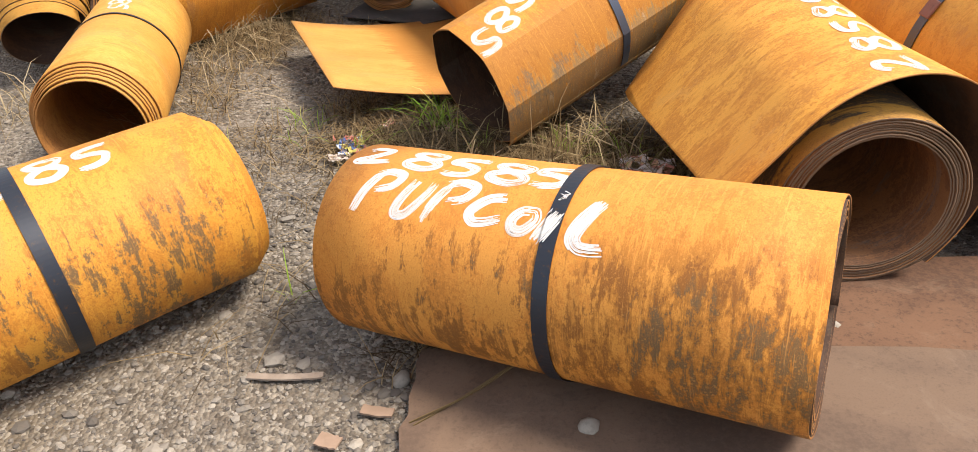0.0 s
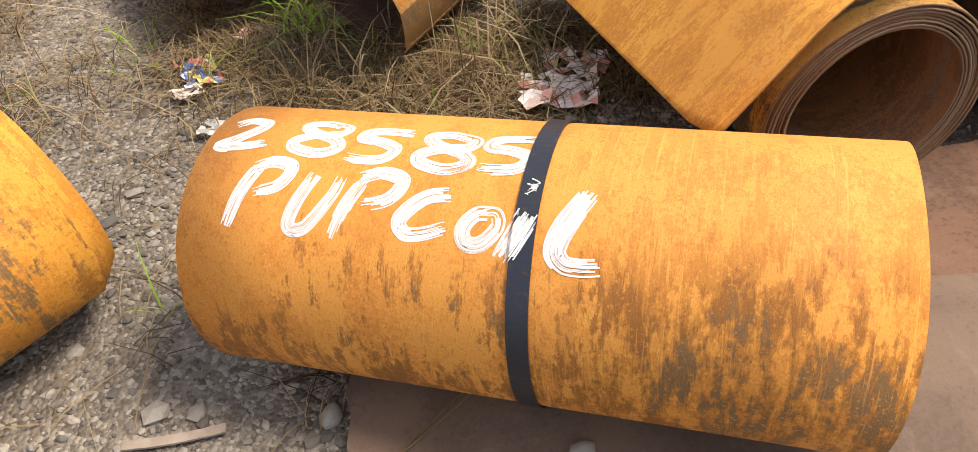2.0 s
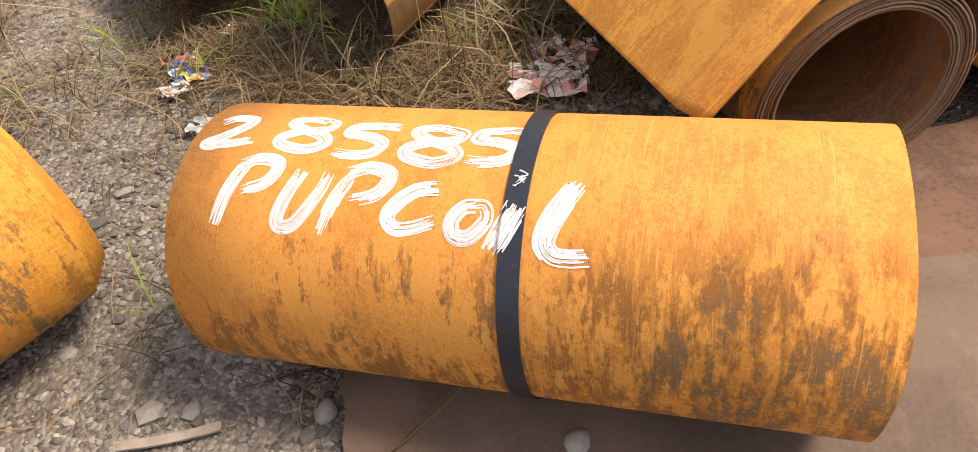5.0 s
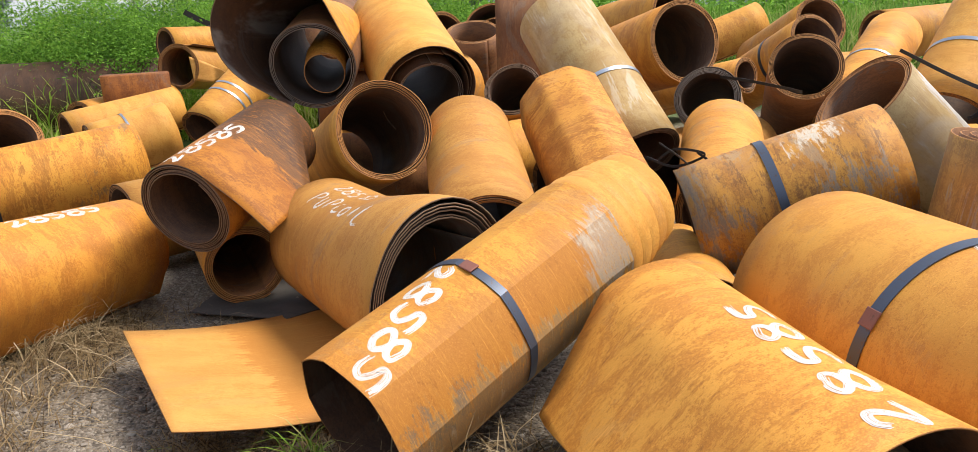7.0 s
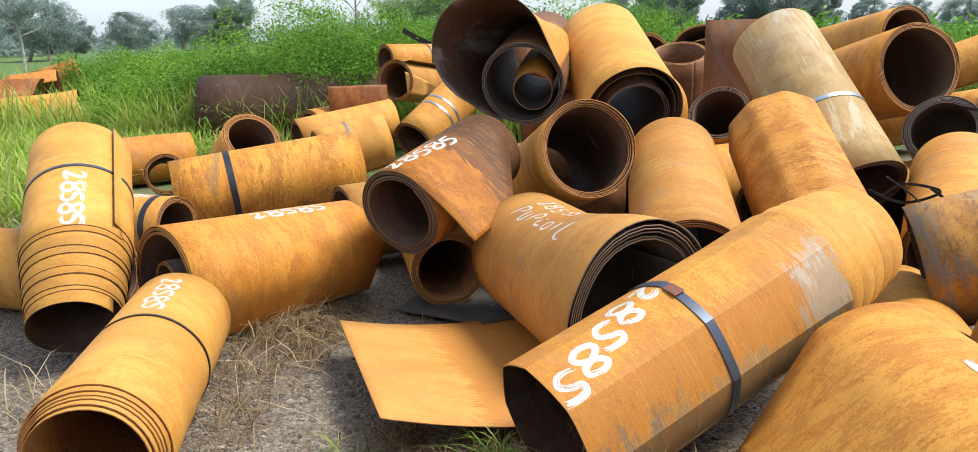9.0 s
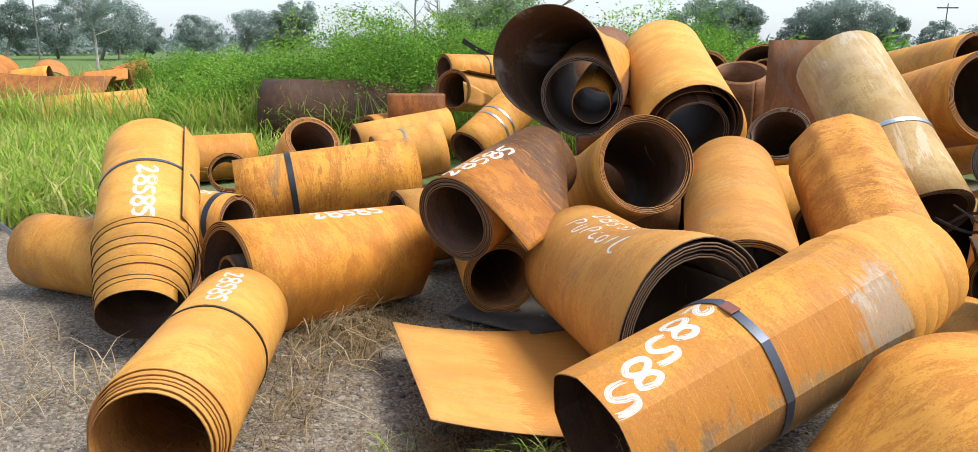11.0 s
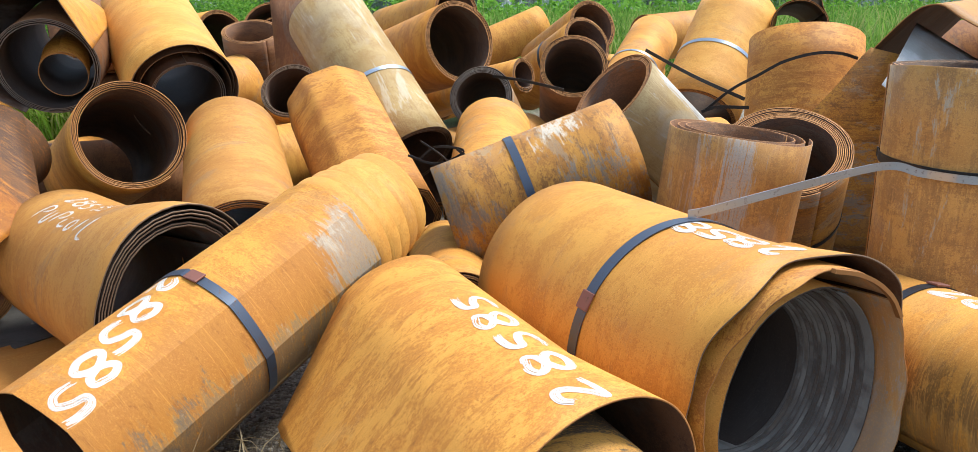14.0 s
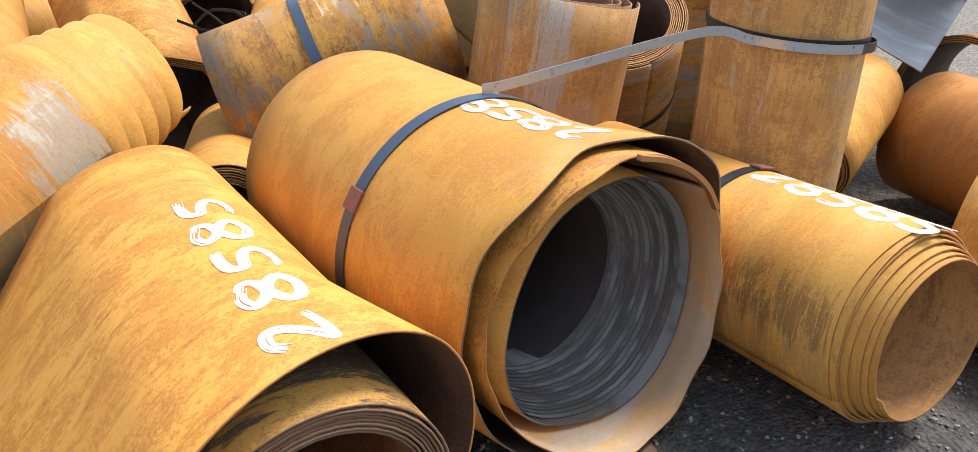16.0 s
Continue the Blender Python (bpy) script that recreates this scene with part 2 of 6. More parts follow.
# Turns a darker orange part of the way along the sheet.
TONGUE = rust("two_tone_ochre_rust", (0.55, 0.28, 0.066), (0.50, 0.238, 0.05), (0.36, 0.16, 0.035), drips=0.2, scale=0.1, blotchy=True, stains_and_shade=[(0.82, 2.2, -0.6, 2.2, (0.38, 0.15, 0.024), 0.8, 0.55)])
YELLOW = rust("yellow_rust", (0.61, 0.312, 0.062), (0.55, 0.255, 0.043), (0.33, 0.14, 0.026), drips=0.4, scale=0.15, speck=0.5, cover=-0.02)
DEEP = rust("deep_orange_rust", (0.54, 0.235, 0.03), (0.45, 0.17, 0.02), (0.25, 0.09, 0.012), drips=0.45, scale=0.2, speck=0.8, cover=0.0, streaky=0.25, blotchy=True,
            stains_and_shade=[(0.35, 1.0, 0.75, 1.5, (0.60, 0.31, 0.07), 0.7, 0.875), (-1.0, 4.0, -1.0, 3.0, (0.37, 0.138, 0.017), 0.8, 0.845)])
# Inner rust with the light of the best lit mouths put into it.
INNER_WARM = rust("lit_warm_inner_rust", (0.44, 0.205, 0.052), (0.34, 0.145, 0.036), (0.12, 0.05, 0.02), drips=0.5, scale=0.4, grey=(0.16, 0.12, 0.09))
TAN = rust("tan_rust", (0.46, 0.225, 0.047), (0.40, 0.178, 0.034), (0.24, 0.09, 0.02), drips=0.35, scale=0.3)
RED = rust("red_rust", (0.29, 0.105, 0.017), (0.175, 0.055, 0.011), (0.09, 0.028, 0.007), drips=0.4, scale=0.25)
# The two dark rear areas put the shade of the coils above into the colour.
RED_SHADED = rust("red_rust_with_shade", (0.38, 0.140, 0.011), (0.26, 0.088, 0.008), (0.09, 0.03, 0.007), drips=0.3, scale=0.1, grey=(0.08, 0.05, 0.033), speck=0.2,
             stains_and_shade=[(-1.0, 3.0, 0.40, 1.6, (0.075, 0.033, 0.014), 0.85, 0.62), (-1.0, 3.0, 0.52, 1.6, (0.045, 0.022, 0.012), 0.9, 0.55)])
ORANGE = rust("orange_brown_rust", (0.47, 0.19, 0.035), (0.38, 0.14, 0.024), (0.22, 0.075, 0.014), drips=0.5, scale=0.3)
GREY = rust("half_rusted_steel", (0.35, 0.20, 0.08), (0.31, 0.15, 0.045), (0.19, 0.08, 0.025), grey=(0.33, 0.29, 0.23), drips=0.5, scale=0.9, bare=0.25)
GREYV = rust("brown_half_rusted_steel", (0.46, 0.245, 0.062), (0.31, 0.155, 0.045), (0.20, 0.105, 0.04), grey=(0.32, 0.28, 0.21), drips=0.6, scale=0.95, bare=0.25, flip=True, cover=0.05)
SILVER = rust("pale_bare_steel", (0.40, 0.28, 0.115), (0.33, 0.21, 0.075), (0.22, 0.125, 0.045), grey=(0.47, 0.42, 0.32), drips=0.5, scale=0.65, bare=0.18, flip=True)
# Ochre at the near edge, almost black further along the winding.
OCHRE_BLACK = rust("ochre_and_black_rust", (0.58, 0.285, 0.05), (0.44, 0.20, 0.04), (0.10, 0.06, 0.03), drips=0.5, scale=0.3, grey=(0.07, 0.06, 0.05), stains_and_shade=[(-0.5, 3.0, 0.05, 1.2, (0.055, 0.045, 0.036), 0.95, 0.66)])
BRIGHT = rust("bright_bare_steel", (0.42, 0.435, 0.45), (0.37, 0.37, 0.365), (0.33, 0.24, 0.13), grey=(0.6, 0.6, 0.6), drips=0.25, scale=0.6, bare=0.9, speck=0.2)
OLIVE = rust("worn_olive_rust", (0.50, 0.235, 0.035), (0.38, 0.158, 0.025), (0.17, 0.08, 0.025), grey=(0.30, 0.26, 0.19), drips=0.6, scale=0.5, bare=0.08, speck=0.9, blotchy=True,
             stains_and_shade=[(-1.0, 4.0, -1.0, 3.0, (0.19, 0.082, 0.022), 0.8, 0.825), (-0.2, 2.0, -0.1, 0.08, (0.25, 0.235, 0.20), 0.6), (0.28, 0.44, 0.50, 0.72, (0.60, 0.55, 0.46), 0.85), (0.60, 1.0, 0.52, 1.1, (0.25, 0.23, 0.19), 0.7, 0.80), (0.62, 1.0, -0.1, 0.24, (0.22, 0.20, 0.165), 0.6, 0.80)])
STRIPED = rust("striped_half_rusted_steel", (0.46, 0.235, 0.055), (0.33, 0.155, 0.04), (0.20, 0.10, 0.035), grey=(0.32, 0.28, 0.21), drips=0.6, scale=0.8, bare=0.2, flip=True, cover=0.05,
               stains_and_shade=[(0.46, 0.56, -0.2, 1.3, (0.30, 0.295, 0.28), 0.75, 0.62), (0.66, 0.72, -0.2, 1.3, (0.30, 0.29, 0.27), 0.5, 0.72)])
BLUED = rust("pale_blue_bare_steel", (0.44, 0.32, 0.15), (0.37, 0.26, 0.115), (0.26, 0.16, 0.065), grey=(0.47, 0.44, 0.37), drips=0.4, scale=0.6, bare=0.35, flip=True,
             stains_and_shade=[(1.02, 1.36, 0.1, 1.0, (0.47, 0.49, 0.51), 0.85, 0.64)])
BROWN = rust("brown_rust", (0.25, 0.11, 0.04), (0.18, 0.075, 0.03), (0.09, 0.038, 0.018), drips=0.4, scale=0.4)
# Inner faces: scale brown, darkened for the shade inside the coils.
INNER = rust("inner_scale_and_shade", (0.085, 0.040, 0.019), (0.055, 0.026, 0.014), (0.028, 0.016, 0.011), drips=0.5, scale=0.6, grey=(0.075, 0.055, 0.04))
# The same faces where daylight gets in, the light put into the colour.
INNER_LIT = rust("lit_inner_rust", (0.20, 0.085, 0.028), (0.13, 0.052, 0.018), (0.06, 0.026, 0.013), drips=0.5, scale=0.5, grey=(0.11, 0.09, 0.075))
INNER_Q = rust("mouth_steel", (0.50, 0.29, 0.115), (0.36, 0.26, 0.17), (0.52, 0.235, 0.055), drips=0.8, scale=0.55, grey=(0.36, 0.335, 0.31), bare=0.12, cover=0.05)
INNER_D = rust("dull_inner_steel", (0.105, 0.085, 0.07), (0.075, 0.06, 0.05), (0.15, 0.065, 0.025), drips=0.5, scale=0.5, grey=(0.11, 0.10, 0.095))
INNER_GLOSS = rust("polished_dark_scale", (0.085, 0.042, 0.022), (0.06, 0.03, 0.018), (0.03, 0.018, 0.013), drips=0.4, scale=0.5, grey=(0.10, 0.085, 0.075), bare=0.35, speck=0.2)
# Near black: the shade deep inside coil mouths put into the steel's colour.
INSIDE_BLACK = rust("shade_black_inside", (0.026, 0.016, 0.011), (0.018, 0.011, 0.008), (0.035, 0.02, 0.011), drips=0.4, scale=0.4, grey=(0.030, 0.023, 0.018))
SCORED = rust("scored_dark_steel", (0.08, 0.073, 0.067), (0.052, 0.046, 0.041), (0.12, 0.058, 0.024), drips=0.2, scale=0.3, bare=0.3)
STEEL_EDGE = rust("grey_cut_edge", (0.19, 0.168, 0.148), (0.125, 0.105, 0.088), (0.26, 0.115, 0.04), drips=0.2, scale=0.3)
EDGE = rust("cut_edge_rust", (0.42, 0.20, 0.06), (0.32, 0.13, 0.03), (0.14, 0.06, 0.02), drips=0.2, scale=0.3)
EDGE_DARK = rust("dark_cut_edge", (0.20, 0.13, 0.08), (0.13, 0.075, 0.04), (0.06, 0.035, 0.022), drips=0.2, scale=0.3)


def strap_material(name, col, rough, metal=0.25):
    n = Nodes(name)
    v = n.obj()
    c = n.mix(n.ramp(n.noise(v, 60, 5, 0.7), 0.55, 0.75), col, (0.10, 0.05, 0.025))
    return n.done(c, rough, metal)


STRAP = strap_material("blued_strap", (0.028, 0.032, 0.043), 0.42, 0.5)
STRAP_LIGHT = strap_material("grey_strap", (0.36, 0.40, 0.46), 0.32, 0.85)
STRAP_MID = strap_material("blue_grey_strap", (0.068, 0.084, 0.12), 0.42, 0.5)
STRAP_BLACK = strap_material("black_strap", (0.014, 0.012, 0.012), 0.45)
BUCKLE = strap_material("rusty_seal", (0.20, 0.075, 0.052), 0.5)


def paint_material():
    n = Nodes("white_brush_paint")
    v = n.uv(1.0, 1.0)
    bristle = n.noise(n.uv(5.0, 380.0), 1.0, 3, 0.7)
    col = n.mix(n.ramp(bristle, 0.44, 0.68), (0.62, 0.615, 0.61), (0.54, 0.44, 0.35))
    n.done(col, 0.6)
    worn = n.noise(n.obj((9.0, 9.0, 9.0)), 1.0, 3, 0.6)
    gone = n.ramp(n.math("ADD", n.noise(n.uv(7.0, 330.0), 1.0, 5, 0.8, 0.4), n.math("MULTIPLY", n.math("SUBTRACT", worn, 0.5), 0.4)), 0.56, 0.66)
    mixs = n.node("MixShader")
    clear = n.node("BsdfTransparent")
    n.link(gone, mixs.inputs[0])
    n.link(n.bsdf.outputs[0], mixs.inputs[1])
    n.link(clear.outputs[0], mixs.inputs[2])
    n.link(mixs.outputs[0], n.out.inputs[0])
    return n.m


PAINT = paint_material()


def simple(name, a, b, scale, rough=0.85, bump=0.0, dist=0.004):
    n = Nodes(name)
    v = n.obj()
    f = n.noise(v, scale, 6, 0.65)
    if bump:
        n.bump(n.noise(v, scale * 3, 6, 0.7), bump, dist)
    return n.done(n.mix(n.ramp(f, 0.3, 0.7), a, b), rough)


def ground_material():
    n = Nodes("gravel_ground")
    v = n.obj(shift=False)
    big = n.noise(v, 0.55, 4, 0.6)
    fine = n.noise(v, 28, 6, 0.75)
    grit = n.node("TexVoronoi")
    grit.inputs["Scale"].default_value = 75
    n.link(v, grit.inputs["Vector"])
    col = n.mix(n.ramp(fine, 0.3, 0.75), (0.10, 0.078, 0.058), (0.265, 0.222, 0.172))
    col = n.mix(n.math("MULTIPLY", n.ramp(big, 0.42, 0.62), 0.6), col, (0.15, 0.115, 0.075))
    sep = n.node("SeparateColor")
    n.link(grit.outputs["Color"], sep.inputs[0])
    col = n.mix(n.math("MULTIPLY", n.ramp(sep.outputs[0], 0.45, 0.95), 0.6), col, (0.36, 0.315, 0.255))
    col = n.mix(n.math("MULTIPLY", n.ramp(sep.outputs[1], 0.6, 0.95), 0.6), col, (0.06, 0.047, 0.036))
    xyz = n.node("SeparateXYZ")
    n.link(v, xyz.inputs[0])
    edge = n.math("ADD", n.math("MULTIPLY", big, 3.0), n.math("SUBTRACT", xyz.outputs[1], n.math("MULTIPLY", xyz.outputs[0], 0.25)))
    col = n.mix(n.ramp(edge, 10.0, 11.5), col, n.mix(n.ramp(n.noise(v, 3.0, 6, 0.7), 0.3, 0.7), (0.05, 0.10, 0.02), (0.12, 0.19, 0.04)))
    # Darker soil near these coils, with their shade on the ground put in.
    far = n.node("VectorMath", op="DISTANCE")
    n.link(v, far.inputs[0])
    far.inputs[1].default_value = (2.7, 2.1, 0.0)
    soil_and_shade = n.ramp(n.math("ADD", n.math("ADD", far.outputs["Value"], n.math("MULTIPLY", fine, 0.6)), n.math("MULTIPLY", n.noise(v, 1.7, 5, 0.6), 1.6)), 2.75, 1.95)
    col = n.mix(soil_and_shade, col, n.mix(n.ramp(fine, 0.4, 0.7), (0.05, 0.042, 0.035), (0.12, 0.10, 0.082)))
    away = n.node("VectorMath", op="DISTANCE")
    n.link(v, away.inputs[0])
    away.inputs[1].default_value = (0.1, 2.7, 0.0)
    thatch = n.ramp(n.math("ADD", away.outputs["Value"], n.math("MULTIPLY", fine, 0.7)), 1.15, 0.75)
    col = n.mix(n.math("MULTIPLY", thatch, 0.75), col, n.mix(n.ramp(fine, 0.4, 0.65), (0.06, 0.043, 0.027), (0.15, 0.11, 0.066)))
    n.bump(n.math("ADD", n.math("MULTIPLY", grit.outputs["Distance"], -1.2), fine), 0.8, 0.012)
    return n.done(col, 0.92)


GROUND = ground_material()


def stone_material():
    n = Nodes("gravel_stone")
    v = n.obj()
    g = n.node("NewGeometry")
    r = g.outputs["Random Per Island"]
    col = n.mix(n.math("POWER", r, 1.5), (0.085, 0.072, 0.062), (0.34, 0.30, 0.25))
    col = n.mix(n.math("MULTIPLY", n.ramp(n.noise(v, 60, 5, 0.7), 0.45, 0.7), 0.4), col, (0.12, 0.095, 0.07))
    n.bump(n.noise(v, 90, 5, 0.7), 0.4, 0.003)
    return n.done(col, 0.9)


STONE = stone_material()


def plate_material(name, a, b, dust, spots):
    """Dusty worn plate: broad clouds, fine grain, dark flecks and pale dried dirt."""
    n = Nodes(name)
    v = n.obj(shift=False)
    cloud = n.noise(v, 2.6, 6, 0.6, 0.8)
    fine = n.noise(v, 60, 6, 0.75)
    grain = n.noise(v, 190, 3, 0.7)
    col = n.mix(n.ramp(cloud, 0.38, 0.62), a, b)
    col = n.mix(n.math("MULTIPLY", n.ramp(n.math("ADD", fine, n.math("MULTIPLY", cloud, 0.6)), 0.78, 0.95), spots), col, [0.55 * q for q in b])
    col = n.mix(n.math("MULTIPLY", n.ramp(n.noise(v, 5.5, 7, 0.7, 1.2), 0.52, 0.68), 0.5), col, dust)
    col = n.mix(n.math("MULTIPLY", n.ramp(grain, 0.5, 0.7), 0.25), col, [0.6 * q for q in b])
    n.bump(n.math("ADD", fine, n.math("MULTIPLY", cloud, 2.0)), 0.35, 0.003)
    return n.done(col, 0.82)


PLATE = plate_material("rusted_plate", (0.155, 0.078, 0.042), (0.118, 0.057, 0.031), (0.185, 0.112, 0.07), 0.8)
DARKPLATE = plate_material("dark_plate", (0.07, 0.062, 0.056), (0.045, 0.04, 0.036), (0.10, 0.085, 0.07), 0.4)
PLATE_GREY = plate_material("worn_plate", (0.155, 0.098, 0.064), (0.118, 0.074, 0.05), (0.19, 0.130, 0.09), 0.4)


def leaf_material(name, a, b, dry=None):
    n = Nodes(name)
    g = n.node("NewGeometry")
    r = g.outputs["Random Per Island"]
    col = n.mix(r, a, b)
    if dry:
        col = n.mix(n.math("GREATER_THAN", n.math("FRACT", n.math("MULTIPLY", r, 17.0)), 0.7), col, dry)
    n.done(col, 0.8)
    n.bsdf.inputs["Specular IOR Level"].default_value = 0.2
    tr = n.node("BsdfTranslucent")
    n.link(col, tr.inputs[0])
    mx = n.node("MixShader")
    mx.inputs[0].default_value = 0.42
    n.link(n.bsdf.outputs[0], mx.inputs[1])
    n.link(tr.outputs[0], mx.inputs[2])
    n.link(mx.outputs[0], n.out.inputs[0])
    return n.m


DRYGRASS = leaf_material("dry_grass", (0.20, 0.135, 0.068), (0.40, 0.30, 0.17), (0.09, 0.06, 0.032))
PALESTRAW = leaf_material("pale_straw", (0.32, 0.235, 0.125), (0.56, 0.45, 0.29), (0.20, 0.14, 0.07))
GREENGRASS = leaf_material("green_grass", (0.17, 0.31, 0.032), (0.40, 0.51, 0.085), (0.46, 0.45, 0.16))
DEEPGRASS = leaf_material("deep_green_grass", (0.07, 0.17, 0.02), (0.22, 0.36, 0.06), (0.30, 0.33, 0.10))
BUSH_PALE = leaf_material("pale_bush_leaf", (0.12, 0.255, 0.025), (0.28, 0.44, 0.065))
BUSH_DARK = leaf_material("dark_bush_leaf", (0.04, 0.11, 0.015), (0.13, 0.27, 0.035))
BUSH = leaf_material("bush_leaf", (0.075, 0.19, 0.02), (0.21, 0.40, 0.05))
# Tree greens are paled, with the haze of distance put into them.
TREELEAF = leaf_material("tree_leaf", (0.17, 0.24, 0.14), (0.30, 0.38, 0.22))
HAZYLEAF = leaf_material("haze_paled_leaf", (0.17, 0.22, 0.20), (0.28, 0.345, 0.31))
SPARSELEAF = leaf_material("sparse_tree_leaf", (0.10, 0.17, 0.06), (0.22, 0.30, 0.12))
BARK = simple("bark", (0.10, 0.08, 0.065), (0.22, 0.19, 0.16), 6, 0.9, 0.5)
POLE = simple("pole_metal", (0.10, 0.10, 0.10), (0.16, 0.15, 0.14), 5, 0.6)


# ---- mesh helpers ----
def mesh_ob(name, verts, faces, mats, parent=None, label="", uvs=None, mat_index=None, smooth=True):
    me = bpy.data.meshes.new(name)
    me.from_pydata([tuple(v) for v in verts], [], [tuple(f) for f in faces])
    for m in mats:
        me.materials.append(m)
    if mat_index is not None:
        me.polygons.foreach_set("material_index", np.asarray(mat_index, dtype=np.int32))
    if smooth:
        me.polygons.foreach_set("use_smooth", np.ones(len(faces), dtype=bool))
    if uvs is not None:
        lay = me.uv_layers.new(name="UVMap")
        idx = np.empty(len(me.loops), dtype=np.int32)
        me.loops.foreach_get("vertex_index", idx)
        lay.data.foreach_set("uv", np.asarray(uvs, dtype=np.float32)[idx].ravel())
    me.update()
    ob = new(name, me)
    if parent is not None:
        ob.parent = parent
    if label:
        ob["label"] = label
    return ob


def part(name, bm, material, parent, label=""):
    me = bpy.data.meshes.new(name)
    bm.to_mesh(me)
    bm.free()
    me.materials.append(material)
    ob = new(name, me)
    ob.parent = parent
    if label:
        ob["label"] = label
    return ob


def sheet(name, pts, za, zb, thick, mats, parent, label="", nz=7, taper=0.0, mid=0.0, dent=0.0, seed=0, flare=None, lip=0.0):
    """A bent steel sheet: a line of points across, drawn out along the axis from za to zb, with thickness.
    mats: outside, inside and cut edge; lip: how far the far end is bent out."""
    pts = np.asarray(pts, float)
    n = len(pts)
    za, zb = np.broadcast_to(za, n), np.broadcast_to(zb, n)
    tan = np.gradient(pts, axis=0)
    tan /= np.linalg.norm(tan, axis=1)[:, None] + 1e-9
    nor = np.stack([tan[:, 1], -tan[:, 0]], 1)
    if (nor * pts).sum() < 0:
        nor = -nor
    arc = np.concatenate([[0], np.cumsum(np.linalg.norm(np.diff(pts, axis=0), axis=1))])
    f = np.linspace(0, 1, nz)
    Z = za[:, None] * (1 - f) + zb[:, None] * f
    rng = np.random.RandomState(seed)
    length = float(zb.mean() - za.mean())
    sc = 1 + taper * (Z - length / 2) / max(length, 0.1)
    ang = np.arctan2(pts[:, 1], pts[:, 0])[:, None]
    wob = np.zeros_like(Z)
    for k in (2, 3, 5):
        wob += np.sin(k * ang + rng.rand() * 6.3 + Z * rng.uniform(-3, 3)) * dent / k
    wob += lip * f[None, :] ** 9
    sides = []
    for off in (0.0, -thick):
        base = pts[:, None, :] * sc[:, :, None] + nor[:, None, :] * (off + wob)[:, :, None]
        if flare is not None:
            base = flare(base, Z, ang)
        sides.append(np.concatenate([base, Z[:, :, None]], 2).reshape(-1, 3))
    V = np.concatenate(sides)
    uv = np.stack([np.repeat(arc, nz), Z.reshape(-1)], 1)
    uv = np.concatenate([uv, uv + 0.37])
    m = n * nz
    i, j = np.meshgrid(np.arange(n - 1), np.arange(nz - 1), indexing="ij")
    a = (i * nz + j).ravel()
    q = np.stack([a, a + nz, a + nz + 1, a + 1], 1)
    faces = [q, q[:, ::-1] + m]
    mi = [np.zeros(len(q)), np.ones(len(q))]
    i = np.arange(n - 1) * nz
    e0 = np.stack([i, i + m, i + nz + m, i + nz], 1)
    e1 = np.stack([i + nz - 1, i + 2 * nz - 1, i + 2 * nz - 1 + m, i + nz - 1 + m], 1)
    j = np.arange(nz - 1)
    s0 = np.stack([j, j + 1, j + 1 + m, j + m], 1)
    s1 = np.stack([j + (n - 1) * nz, j + m + (n - 1) * nz, j + 1 + m + (n - 1) * nz, j + 1 + (n - 1) * nz], 1)
    for e in (e0, e1, s0, s1):
        faces.append(e)
        mi.append(np.full(len(e), 2))
    ob = mesh_ob(name, V, np.concatenate(faces), mats, parent, label, uv, np.concatenate(mi))
    me = ob.data
    sharp = me.attributes.new("sharp_face", "BOOLEAN", "FACE")
    sharp.data.foreach_set("value", np.concatenate(mi) == 2)
    return ob


